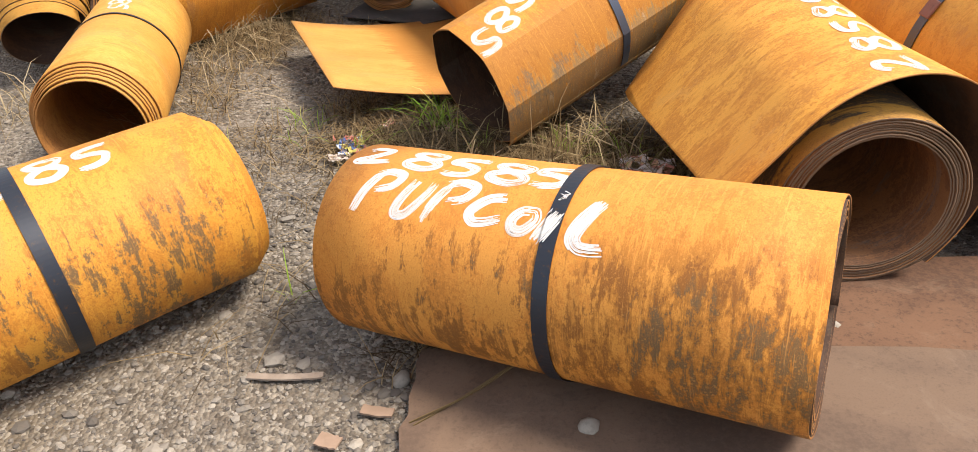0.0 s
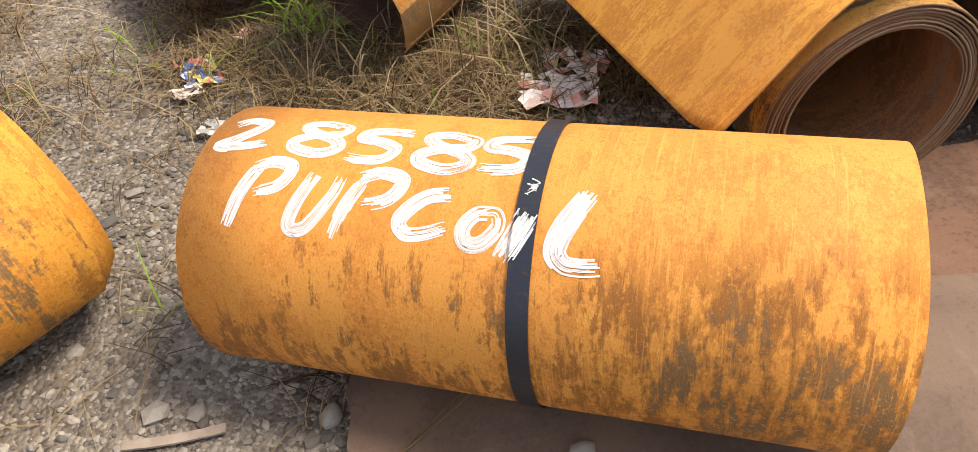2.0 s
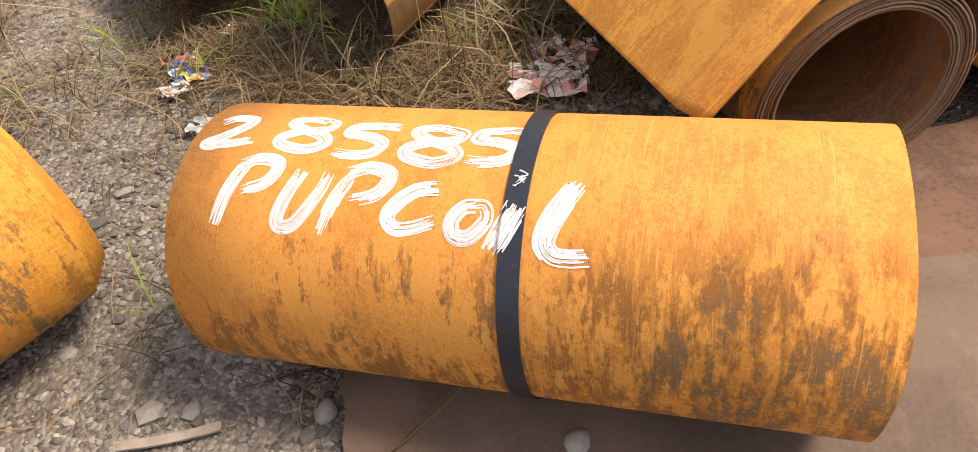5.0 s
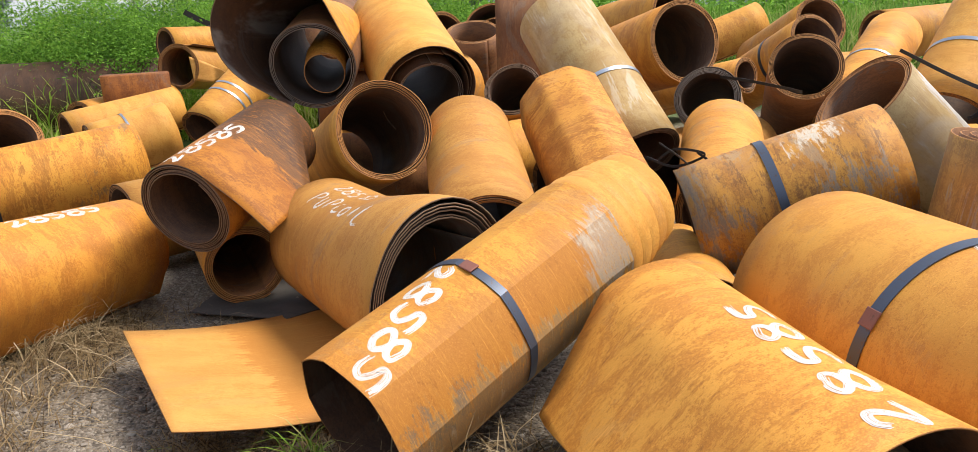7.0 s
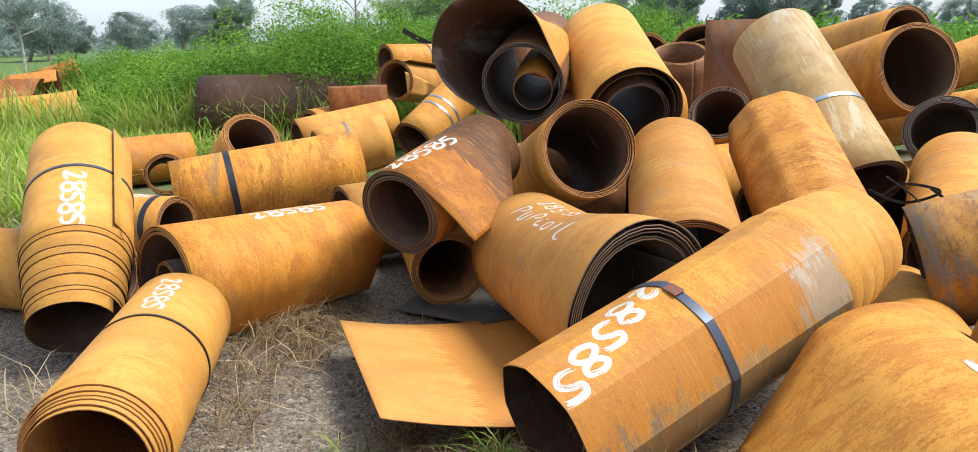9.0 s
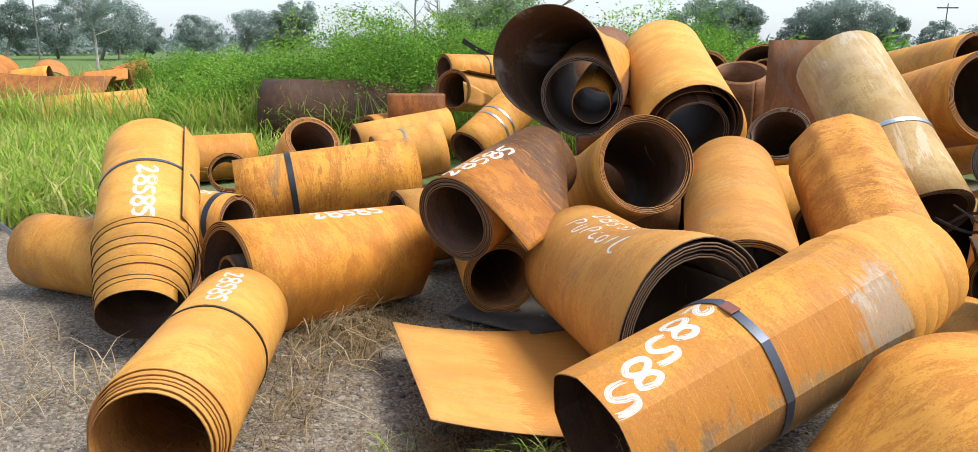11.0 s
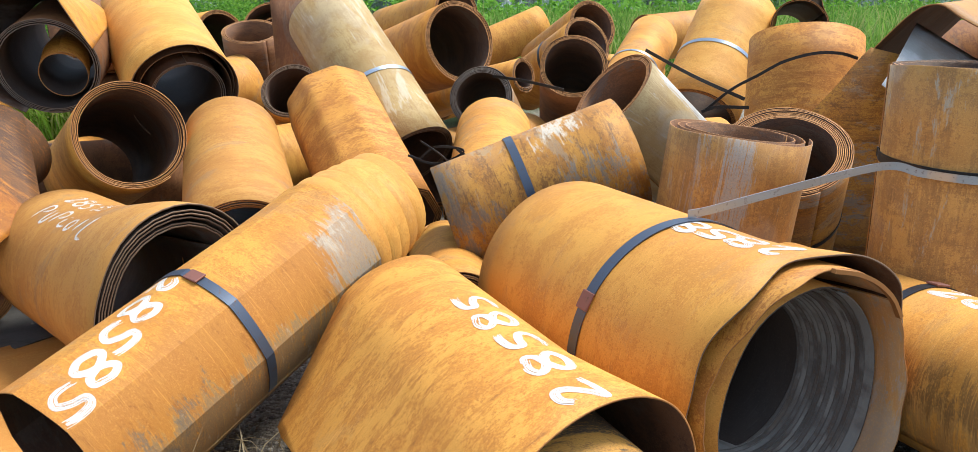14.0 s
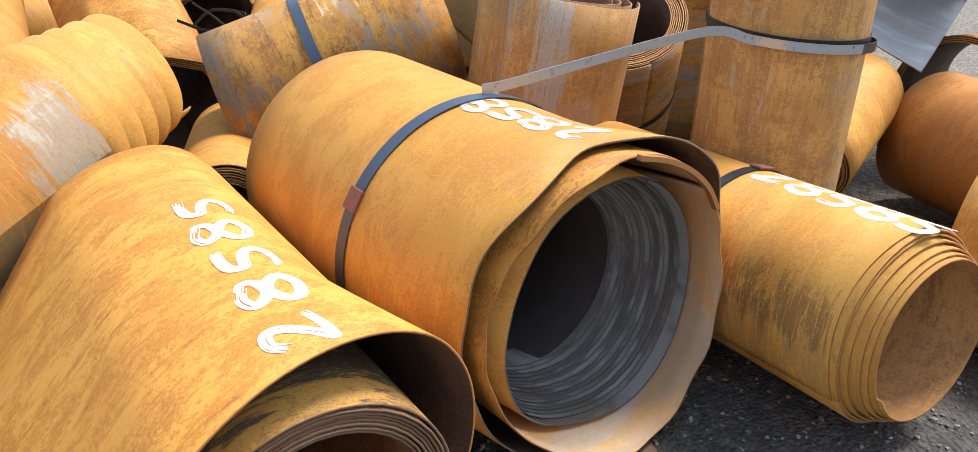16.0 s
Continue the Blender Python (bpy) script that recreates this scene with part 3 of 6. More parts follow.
# brush strokes of hand-painted characters, in a box one high
GLYPHS = {
    "2": [[(-0.42, 0.25), (-0.2, 0.48), (0.1, 0.44), (0.1, 0.2), (-0.2, -0.18), (-0.46, -0.42), (-0.08, -0.42), (0.42, -0.27)]],
    "8": [[(0.28, 0.42), (-0.1, 0.5), (-0.38, 0.35), (-0.2, 0.12), (0.25, -0.05), (0.4, -0.28), (0.1, -0.5), (-0.33, -0.42), (-0.4, -0.2), (-0.1, 0.02), (0.28, 0.15), (0.36, 0.38), (0.1, 0.48)]],
    "5": [[(0.5, 0.42), (0.1, 0.45), (-0.28, 0.38), (-0.34, 0.14), (0.0, 0.06), (0.28, -0.12), (0.15, -0.4), (-0.2, -0.47), (-0.52, -0.42)]],
    "P": [[(-0.05, 0.45), (-0.28, 0.0), (-0.45, -0.5)], [(-0.2, 0.38), (0.15, 0.5), (0.47, 0.4), (0.33, 0.13), (-0.1, 0.0)]],
    "V": [[(-0.02, 0.45), (-0.28, -0.1), (-0.31, -0.36), (-0.05, -0.34), (0.28, 0.08), (0.38, 0.4)]],
    "C": [[(0.38, 0.28), (0.0, 0.2), (-0.31, -0.1), (-0.23, -0.28), (0.0, -0.28), (0.4, -0.15)]],
    "O": [[(0.22, 0.25), (-0.1, 0.22), (-0.31, -0.02), (-0.23, -0.24), (0.05, -0.24), (0.31, 0.02), (0.26, 0.24), (0.0, 0.22)]],
    "I": [[(0.2, 0.40), (0.03, 0.0), (-0.12, -0.32)], [(0.12, 0.38), (-0.05, 0.0), (-0.2, -0.33)]],
    "L": [[(0.28, 0.55), (-0.06, 0.05), (-0.22, -0.28), (-0.12, -0.46), (0.12, -0.5), (0.48, -0.48)], [(0.20, 0.54), (-0.14, 0.05), (-0.28, -0.3), (-0.16, -0.5)]],
    "'": [[(-0.12, 0.05), (0.16, -0.02)], [(-0.1, -0.06), (0.14, -0.12)]],
}


def smooth_line(p, k=7):
    p = [np.array(q, float) for q in p]
    p = [2 * p[0] - p[1]] + p + [2 * p[-1] - p[-2]]
    out = []
    for i in range(1, len(p) - 2):
        for s in np.arange(k) / k:
            a, b, c, d = p[i - 1], p[i], p[i + 1], p[i + 2]
            out.append(0.5 * (2 * b + (c - a) * s + (2 * a - 5 * b + 4 * c - d) * s * s + (3 * b - a - 3 * c + d) * s ** 3))
    out.append(p[-2])
    return np.array(out)


def marking(parent, text, surf, th, z, h, along, up, width=0.022, pitch=0.85, slant=0.0, drop=0.0, seed=1, wide=1.0, steps=None, over=None):
    """Hand-painted characters on a coil: centred at the angle th (degrees) and axial place z; along and up: +1 or -1.
    surf: the radius at an angle and an axial place. steps: the way from each character to the next, if uneven; over: axial
    stretch in which the paint lies on a strap."""
    if not callable(surf):
        fixed = surf
        surf = lambda a, q: fixed
    radius = surf(radians(th), z)
    wide = wide if steps else min(wide, pitch)
    rng = np.random.RandomState(seed)
    made = []
    steps = steps or [pitch * h] * (len(text) - 1)
    x0 = -0.5 * sum(steps)
    for ch, step in zip(text, [*steps, 0.0]):
        V, F, UV, starts = [], [], [], []
        dy, dr = rng.uniform(-0.06, 0.06) * h, rng.uniform(-0.08, 0.08)
        for stroke in GLYPHS.get(ch, []):
            line = smooth_line(stroke, 10)
            line = line * [h * wide, h]
            c, s = math.cos(dr), math.sin(dr)
            line = line @ np.array([[c, s], [-s, c]])
            line[:, 0] += x0 + slant * line[:, 1]
            line[:, 1] += dy - drop * x0
            tan = np.gradient(line, axis=0)
            tan /= np.linalg.norm(tan, axis=1)[:, None] + 1e-9
            nor = np.stack([-tan[:, 1], tan[:, 0]], 1)
            wid = width * 0.95 * (0.9 + 0.2 * np.sin(np.linspace(0.2, 2.6, len(line)) + rng.rand()))
            arc = np.concatenate([[0], np.cumsum(np.linalg.norm(np.diff(line, axis=0), axis=1))])
            strands, last = 11, None
            for k in range(strands):
                lo, hi = rng.exponential(0.012), arc[-1] - rng.exponential(0.010) * (1 + abs(k - 5) / 5)
                side_way = (k + 0.5) / strands - 0.5 + rng.uniform(-0.02, 0.02)
                half = 0.5 / strands * rng.uniform(0.74, 1.2)
                base, count = len(V), 0
                for i in range(len(line)):
                    if not lo <= arc[i] <= hi:
                        continue
                    sway = 0.012 * math.sin(arc[i] * 60 + k * 2.1)
                    for e in (-1, 1):
                        q = line[i] + nor[i] * wid[i] * (side_way + sway + e * half)
                        zz = z + along * q[0]
                        a = radians(th) + up * q[1] / radius
                        rr = surf(a, zz) + (0.0060 if over and over[0] < zz < over[1] else 0.0005) + 0.00012 * (k % 3)
                        V.append((rr * math.cos(a), rr * math.sin(a), zz))
                        UV.append((arc[i] + k * 0.37, k * 0.01 + e * 0.0015))
                    if count:
                        b = base + count * 2
                        F.append((b - 2, b - 1, b + 1, b) if along * up > 0 else (b, b + 1, b - 1, b - 2))
                    count += 1
                if count < 2:
                    continue
                here = base + 2 * (count // 2)
                if last is not None:
                    F.append((last - 1, last + 1, here, here - 2))
                elif starts:
                    F.append((starts[-1], starts[-1] + 2, base + 2, base))
                if last is None:
                    starts.append(base)
                last = here
        x0 += step
        made.append(mesh_ob("painted_character", V, F, [PAINT], parent, "white brush-painted character", UV))
    return made


def band(parent, surf, z, width, mat, buckle=None, thick=0.003, a0=0.0, a1=360.0, tilt=0.0, label=""):
    """A steel strap round a coil, with its crimped seal; surf: the radius at an angle and an axial place."""
    if not callable(surf):
        fixed = surf
        surf = lambda a, q: fixed
    n = 120
    V, F = [], []
    for i in range(n + 1):
        a = radians(a0 + (a1 - a0) * i / n)
        zz = z + tilt * math.cos(a)
        radius = surf(a, zz) + 0.002
        for r, w in ((radius, -0.5), (radius + thick, -0.5), (radius + thick, 0.5), (radius, 0.5)):
            V.append((r * math.cos(a), r * math.sin(a), zz + w * width))
        if i:
            b = i * 4
            for k in range(4):
                F.append((b - 4 + k, b - 4 + (k + 1) % 4, b + (k + 1) % 4, b + k))
    st = mesh_ob("strap", V, F, [mat], parent, label, smooth=False)
    if buckle is not None:
        bm = bmesh.new()
        bmesh.ops.create_cube(bm, size=1)
        bmesh.ops.scale(bm, vec=(0.008, 0.06, width * 1.25), verts=bm.verts)
        bmesh.ops.bevel(bm, geom=bm.edges[:], offset=0.002, segments=1, affect="EDGES")
        a = radians(buckle)
        radius = surf(a, z) + 0.002
        bm.transform(Matrix.Rotation(a, 4, "Z") @ Matrix.Translation((radius + thick + 0.003, 0, z + tilt * math.cos(a))))
        part("buckle", bm, BUCKLE, st, "crimped metal strap seal")
    return st


COIL_COUNT = [0]


def axis_frame(A, B):
    """The pose of a coil: local z runs from A to B, local x is the uppermost side."""
    A, B = Vector(A), Vector(B)
    u = (B - A).normalized()
    up = Vector((0, 0, 1)) if abs(u.z) < 0.97 else Vector((0, -1, 0))
    e1 = (up - up.dot(u) * u).normalized()
    e2 = u.cross(e1)
    m = Matrix((e1, e2, u)).transposed().to_4x4()
    return Matrix.Translation(A) @ m, (B - A).length


def coil(label, A, B, R, mat, wraps=5, gap=0.009, th0=150.0, s=1, loose=0.0, lift=0.0, tele=(0.0, 0.0), cut=(0.0, 0.0), taper=0.0,
         facets=0, facet=0.6, dent=0.004, inner=None, edge=None, thick=0.005, core=None, recess=0.0, inR=0.0, straps=(), texts=(), group="rusty coils", flare=None, name="steel_coil", nz=7, inner_mat=None, soft_ends=False, lip=0.0):
    """A rolled steel sheet. A is the end that is turned to the viewer. th0: where the outer end of the sheet lies;
    s: the way it winds in; loose, lift: length and rise of the loose end; tele: how far each inner turn stands out at A and B;
    cut: how far the loose end's corner is cut back (or drawn out) at A and B."""
    COIL_COUNT[0] += 1
    seed = COIL_COUNT[0]
    rng = np.random.RandomState(seed)
    m, L = axis_frame(A, B)
    root = new(name)
    root.matrix_basis = m
    tagged(root, label, "steel coil", group)
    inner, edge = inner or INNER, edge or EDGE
    outer_pts, w_out, lf = [], [], []
    t0 = radians(th0)
    if loose:
        p0 = R * np.array([math.cos(t0), math.sin(t0)])
        tang = -s * np.array([-math.sin(t0), math.cos(t0)])
        norm = p0 / R
        for i in range(14):
            k = 1 - i / 14
            outer_pts.append(p0 + tang * loose * k + norm * lift * k * k)
            w_out.append(0.0)
            lf.append(k)
    n = 56

    def rad(a, w):
        r = R - gap * w
        if facets:
            st = 2 * math.pi / facets
            d = (a % st) - st / 2
            r *= 1 + facet * (math.cos(st / 2) / math.cos(d) - 1) + facet * 0.02
        return r
    for i in range(n + 1):
        a = t0 + s * 2 * math.pi * i / n
        r = rad(a, i / n)
        outer_pts.append((r * math.cos(a), r * math.sin(a)))
        w_out.append(i / n)
        lf.append(0.0)
    lf, w_out = np.array(lf), np.array(w_out)
    wa = 0.004 * np.sin(np.arange(len(lf)) * 0.35 + seed)
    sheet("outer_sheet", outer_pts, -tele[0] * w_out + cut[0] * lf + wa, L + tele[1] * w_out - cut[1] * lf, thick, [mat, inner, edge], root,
          "", nz, taper, 0, dent, seed, flare, lip)
    if facets == 8:
        root.children[0].data.set_sharp_from_angle(angle=radians(24))
    ins, w_in = [], []
    n = 36
    jit = rng.uniform(-0.35, 0.35, wraps + 2) * gap
    for i in range(int(n * (wraps - 1)) + 1):
        w = 1 + i / n
        a = t0 + s * 2 * math.pi * w
        k = int(w)
        r = (R - gap * w if soft_ends else rad(a, w)) - inR + jit[k] * (1 - w % 1) + jit[k + 1] * (w % 1)
        ins.append((r * math.cos(a), r * math.sin(a)))
        w_in.append(w)
    w_in = np.array(w_in)
    j2 = rng.uniform(-1, 1, wraps + 2) * (0.004 + 0.35 * abs(tele[0]))
    ja = np.interp(w_in, np.arange(wraps + 2), j2 * (0.4 if wraps > 12 else 1.0))
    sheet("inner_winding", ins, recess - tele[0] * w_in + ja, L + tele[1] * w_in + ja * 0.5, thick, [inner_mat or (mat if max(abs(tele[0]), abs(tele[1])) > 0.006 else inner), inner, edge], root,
          "", nz if lip else 5, taper, 0, dent, seed, flare, lip)
    if core:
        ins = [((core - gap * k / 30) * math.cos(k / 30 * 2 * math.pi), (core - gap * k / 30) * math.sin(k / 30 * 2 * math.pi)) for k in range(70)]
        sheet("core_winding", ins, 0.01, L, thick, [EDGE if mat is BROWN else inner, inner, edge], root, "", 4, 0, 0, dent, seed + 5)

    wr = np.random.RandomState(seed)
    waves = [(k, wr.rand() * 6.3, wr.uniform(-3, 3)) for k in (2, 3, 5)]

    def surf(a, z):
        w = ((a - t0) * s % (2 * math.pi)) / (2 * math.pi)
        r = rad(a, w) * (1 + taper * (z / L - 0.5)) + sum(math.sin(k * a + ph + z * sl) * dent / k for k, ph, sl in waves)
        if flare is not None:
            turn = (a + math.pi) % (2 * math.pi) - math.pi
            r = float(np.linalg.norm(flare(np.array([[[r * math.cos(a), r * math.sin(a)]]]), np.array([[z]]), np.array([[turn]]))))
        return r
    for st in straps:
        band(root, surf, st.get("z", 0.5) * L, st.get("w", 0.035), st.get("mat", STRAP), st.get("buckle"), tilt=st.get("tilt", 0.0), label=st.get("label", "dark steel strap"),
             a0=st.get("a0", 0.0), a1=st.get("a1", 360.0))
    for i, tx in enumerate(texts):
        marking(root, tx["text"], surf, tx["th"], tx["z"] * L, tx.get("h", 0.11), tx.get("along", 1), tx.get("up", 1), tx.get("w", 0.02),
                tx.get("pitch", 0.85), tx.get("slant", 0.0), tx.get("drop", 0.0), seed * 7 + i, tx.get("wide", 1.0), tx.get("steps"), tx.get("over"))
    return root


def arc_points(R, a0, a1, n=40, grow=0.0, cx=0.0, cy=0.0):
    """Points on an arc from a0 to a1 degrees; x is up, y to the side; grow: change of the radius on the way."""
    out = []
    for i in range(n + 1):
        a = radians(a0 + (a1 - a0) * i / n)
        r = R + grow * i / n
        out.append((cx + r * math.cos(a), cy + r * math.sin(a)))
    return out


def ribbon(name, path, width, mat, label, parent=None, side=(0, 0, 1), thick=0.003, category="strap", twist=0.0):
    """A loose steel strap along a smooth line; side: the way its width lies."""
    pts = smooth_line(path, 8)
    tan = np.gradient(pts, axis=0)
    tan /= np.linalg.norm(tan, axis=1)[:, None]
    V, F = [], []
    for i, (p, t) in enumerate(zip(pts, tan)):
        s = np.array(side, float)
        s -= t * s.dot(t)
        s /= np.linalg.norm(s)
        b = np.cross(t, s)
        a = twist * i / len(pts)
        s, b = s * math.cos(a) + b * math.sin(a), b * math.cos(a) - s * math.sin(a)
        for u, w in ((-0.5, -0.5), (0.5, -0.5), (0.5, 0.5), (-0.5, 0.5)):
            V.append(p + s * u * width + b * w * thick)
        if i:
            k = 4 * i
            for j in range(4):
                F.append((k - 4 + j, k - 4 + (j + 1) % 4, k + (j + 1) % 4, k + j))
    F += [(3, 2, 1, 0), (len(V) - 4, len(V) - 3, len(V) - 2, len(V) - 1)]
    ob = mesh_ob(name, V, F, [mat], parent, smooth=False)
    return ob if parent else tagged(ob, label, category)


# ---- ground ----
def ground_height(x, y):
    return (0.012 * np.sin(1.7 * x + 0.6) * np.sin(1.3 * y + 1.1) + 0.008 * np.sin(4.1 * x + 2.0 * y) + 0.005 * np.sin(9.3 * x - 7.1 * y)) * np.exp(-((x / 40) ** 2 + (y / 40) ** 2)) - 0.012 + 0.07 * np.exp(-(((x - 2.45) / 0.35) ** 2 + ((y - 1.5) / 0.4) ** 2)) - 0.03 * np.exp(-(((x + 0.4) / 0.4) ** 2 + ((y - 1.8) / 0.4) ** 2))


def axis_steps(lo, hi, step, far):
    a = list(np.arange(lo, hi + step / 2, step))
    grow, k = [], step
    while a[-1] < far:
        k *= 1.5
        a.append(a[-1] + k)
    k, b = step, [lo]
    while b[-1] > -far:
        k *= 1.5
        b.append(b[-1] - k)
    return np.array(b[:0:-1] + a)


def build_ground():
    xs, ys = axis_steps(-6, 6, 0.12, 900), axis_steps(-1, 9, 0.12, 900)
    X, Y = np.meshgrid(xs, ys, indexing="ij")
    V = np.stack([X, Y, ground_height(X, Y)], 2).reshape(-1, 3)
    nx, ny = len(xs), len(ys)
    i, j = np.meshgrid(np.arange(nx - 1), np.arange(ny - 1), indexing="ij")
    a = (i * ny + j).ravel()
    F = np.stack([a, a + ny, a + ny + 1, a + 1], 1)
    g = mesh_ob("ground", V, F, [GROUND])
    tagged(g, "grey gravel and packed dirt yard", "ground", kind="structure")


build_ground()


def plate(name, corners, z, mat, label, thick=0.006, seed=3, sag=0.01):
    """A flat sheet of steel lying on the ground, slightly buckled."""
    c = [np.array(p, float) for p in corners]
    n = 14
    V = []
    rng = np.random.RandomState(seed)
    ph = rng.rand(4) * 6
    for lay in (0, 1):
        for i in range(n + 1):
            for j in range(n + 1):
                u, v = i / n, j / n
                p = c[0] * (1 - u) * (1 - v) + c[1] * u * (1 - v) + c[2] * u * v + c[3] * (1 - u) * v
                edge = min(u, v, 1 - u, 1 - v)
                p = p + rng.uniform(-0.008, 0.008, 2) * (edge == 0) * (1 - lay)
                if lay:
                    p = np.array(V[i * (n + 1) + j][:2])
                V.append((p[0], p[1], z + sag * (math.sin(3 * u + ph[0]) * math.sin(4 * v + ph[1]) + 0.6) + (0 if lay else thick)))
    F, m = [], (n + 1) ** 2
    for i in range(n):
        for j in range(n):
            a = i * (n + 1) + j
            F.append((a, a + n + 1, a + n + 2, a + 1))
            F.append((a + m, a + 1 + m, a + n + 2 + m, a + n + 1 + m))
    for k in range(n):
        for a, b in ((k, k + 1), (n * (n + 1) + k + 1, n * (n + 1) + k), ((k + 1) * (n + 1), k * (n + 1)), (k * (n + 1) + n, (k + 1) * (n + 1) + n)):
            F.append((a, b, b + m, a + m))
    ob = mesh_ob(name, V, F, [mat], smooth=False)
    return tagged(ob, label, "steel plate")


plate("steel_plate", [(0.58, 1.46), (0.74, 1.87), (1.95, 1.94), (1.75, 1.42)], 0.002, PLATE, "flat rusted steel plate lying under a coil", seed=5, sag=0.003)
plate("steel_plate", [(-0.26, 1.57), (-0.34, 0.75), (1.95, 0.5), (1.78, 1.45)], 0.012, PLATE_GREY, "flat worn brown steel plate lying on the ground", seed=4, sag=0.004)

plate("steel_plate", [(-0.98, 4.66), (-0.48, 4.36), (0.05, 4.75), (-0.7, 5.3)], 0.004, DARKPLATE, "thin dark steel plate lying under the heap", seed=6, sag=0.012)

# ---- the coils ----
coil("ochre rusted steel coil with white brush lettering and one dark strap", (0.68, 1.26, 0.345), (-0.39, 1.81, 0.24), 0.270, MAIN, wraps=6, th0=120, s=1, dent=0.002,
     straps=[dict(z=0.47, w=0.037)],
     texts=[dict(text="28585", th=0.5, z=0.722, h=0.088, along=-1, up=1, steps=[0.143, 0.122, 0.128, 0.112], w=0.025, wide=1.3, drop=0.03),
            dict(text="PVPC", th=-29.0, z=0.7455, h=0.132, along=-1, up=1, steps=[0.112, 0.099, 0.106], w=0.026, wide=0.92),
            dict(text="O", th=-31.5, z=0.531, h=0.104, along=-1, up=1, w=0.026, wide=1.0),
            dict(text="I", th=-36, z=0.481, h=0.125, along=-1, up=1, w=0.032, wide=0.9, over=(0.547, 0.588)), dict(text="'", th=-15, z=0.471, h=0.10, along=-1, up=1, w=0.022, over=(0.547, 0.588)),
            dict(text="L", th=-28.5, z=0.407, h=0.122, along=-1, up=1, w=0.030, wide=1.0)])
coil("streaked ochre steel coil with a dark strap and white numbers", (-1.86, 1.2, 0.27), (-0.9, 1.99, 0.29), 0.270, RUNNY, wraps=6, th0=-60, s=1, tele=(0.0, 0.012),
     straps=[dict(z=0.607, w=0.04)], texts=[dict(text="28585", th=7, z=0.586, h=0.10, along=1, up=-1, pitch=1.18, w=0.024)])
coil("thick ochre steel coil with loose outer turns, strapped and numbered", (-1.593, 2.717, 0.249), (-1.88, 3.91, 0.235), 0.241, YELLOW, wraps=6, gap=0.008, th0=140, s=1, tele=(0.019, 0), inner=INNER_WARM,
     straps=[dict(z=0.513, w=0.016, mat=STRAP_BLACK)], texts=[dict(text="28585", th=4, z=0.751, h=0.085, along=-1, up=1, pitch=1.0, w=0.017)])
coil("leaning ochre steel coil with stepped turns at its lower end", (-2.56, 4.25, 0.46), (-2.86, 4.89, 0.87), 0.272, YELLOW, edge=EDGE_DARK, wraps=9, gap=0.007, th0=60, s=1, tele=(0.058, 0), loose=0.08, lift=0.01,
     straps=[dict(z=0.52, w=0.018, mat=STRAP_MID)], texts=[dict(text="28585", th=4, z=0.2, h=0.105, along=-1, up=1, pitch=0.82, w=0.023)])
coil("rusted steel coil lying flat with a dark strap", (-2.57, 4.53, 0.25), (-3.63, 4.81, 0.25), 0.243, OCHRE, straps=[dict(z=0.25, w=0.03, mat=STRAP_BLACK)])
coil("tapered rusted steel coil with its outer sheet sprung open", (-2.05, 4.13, 0.34), (-1.33, 5.07, 0.29), 0.290, DEEP, th0=110, s=-1, loose=0.2, lift=-0.02, taper=-0.12, core=0.12, tele=(0, 0.012),
     texts=[dict(text="28585", th=8, z=0.62, h=0.09, along=1, up=-1, pitch=1.1, w=0.022)])
coil("long rusted steel coil with a blue-black strap", (-3.1, 6.47, 0.3), (-1.77, 7.1, 0.45), 0.305, STREAK, straps=[dict(z=0.3, w=0.05)], tele=(0, 0.01))
coil("yellow rusted steel coil with a thin strap", (-2.25, 7.72, 0.42), (-1.66, 8.02, 0.55), 0.27, YELLOW, straps=[dict(z=0.45, w=0.02, mat=STRAP_LIGHT)])
coil("dark-mouthed yellow steel coil behind the others", (-2.64, 8.76, 0.57), (-2.0, 9.75, 0.62), 0.22, OCHRE)
coil("dark-mouthed rusted steel coil with two grey straps", (-1.47, 8.55, 0.44), (-0.91, 9.40, 0.99), 0.25, OCHRE, th0=-20, straps=[dict(z=0.35, w=0.025, mat=STRAP_LIGHT), dict(z=0.45, w=0.025, mat=STRAP_LIGHT)])
coil("small far rusted steel coil with a strap", (-2.09, 10.39, 1.24), (-1.2, 11.2, 1.22), 0.21, OCHRE, straps=[dict(z=0.5, w=0.02, mat=STRAP)])
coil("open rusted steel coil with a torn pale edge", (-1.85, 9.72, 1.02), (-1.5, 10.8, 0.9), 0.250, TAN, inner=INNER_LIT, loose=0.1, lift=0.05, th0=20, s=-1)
coil("rusted steel coil tipped up with its open end raised", (-2.64, 7.05, 0.70), (-3.3, 7.7, 0.05), 0.257, OCHRE, inner=INNER, gap=0.008, wraps=7)
coil("plain rusted steel coil lying in the grass", (-5.05, 8.3, 0.27), (-4.12, 9.0, 0.27), 0.27, DEEP)
coil("open rusted steel coil beside the grass", (-3.458, 7.050, 0.399), (-3.958, 8.000, 0.19), 0.185, TAN, wraps=4)
coil("small numbered rusted steel coil", (-2.76, 5.75, 0.24), (-3.6, 6.0, 0.24), 0.22, OCHRE, straps=[dict(z=0.15, w=0.05)], texts=[dict(text="28", th=0, z=0.3, h=0.09, along=1, up=-1)])
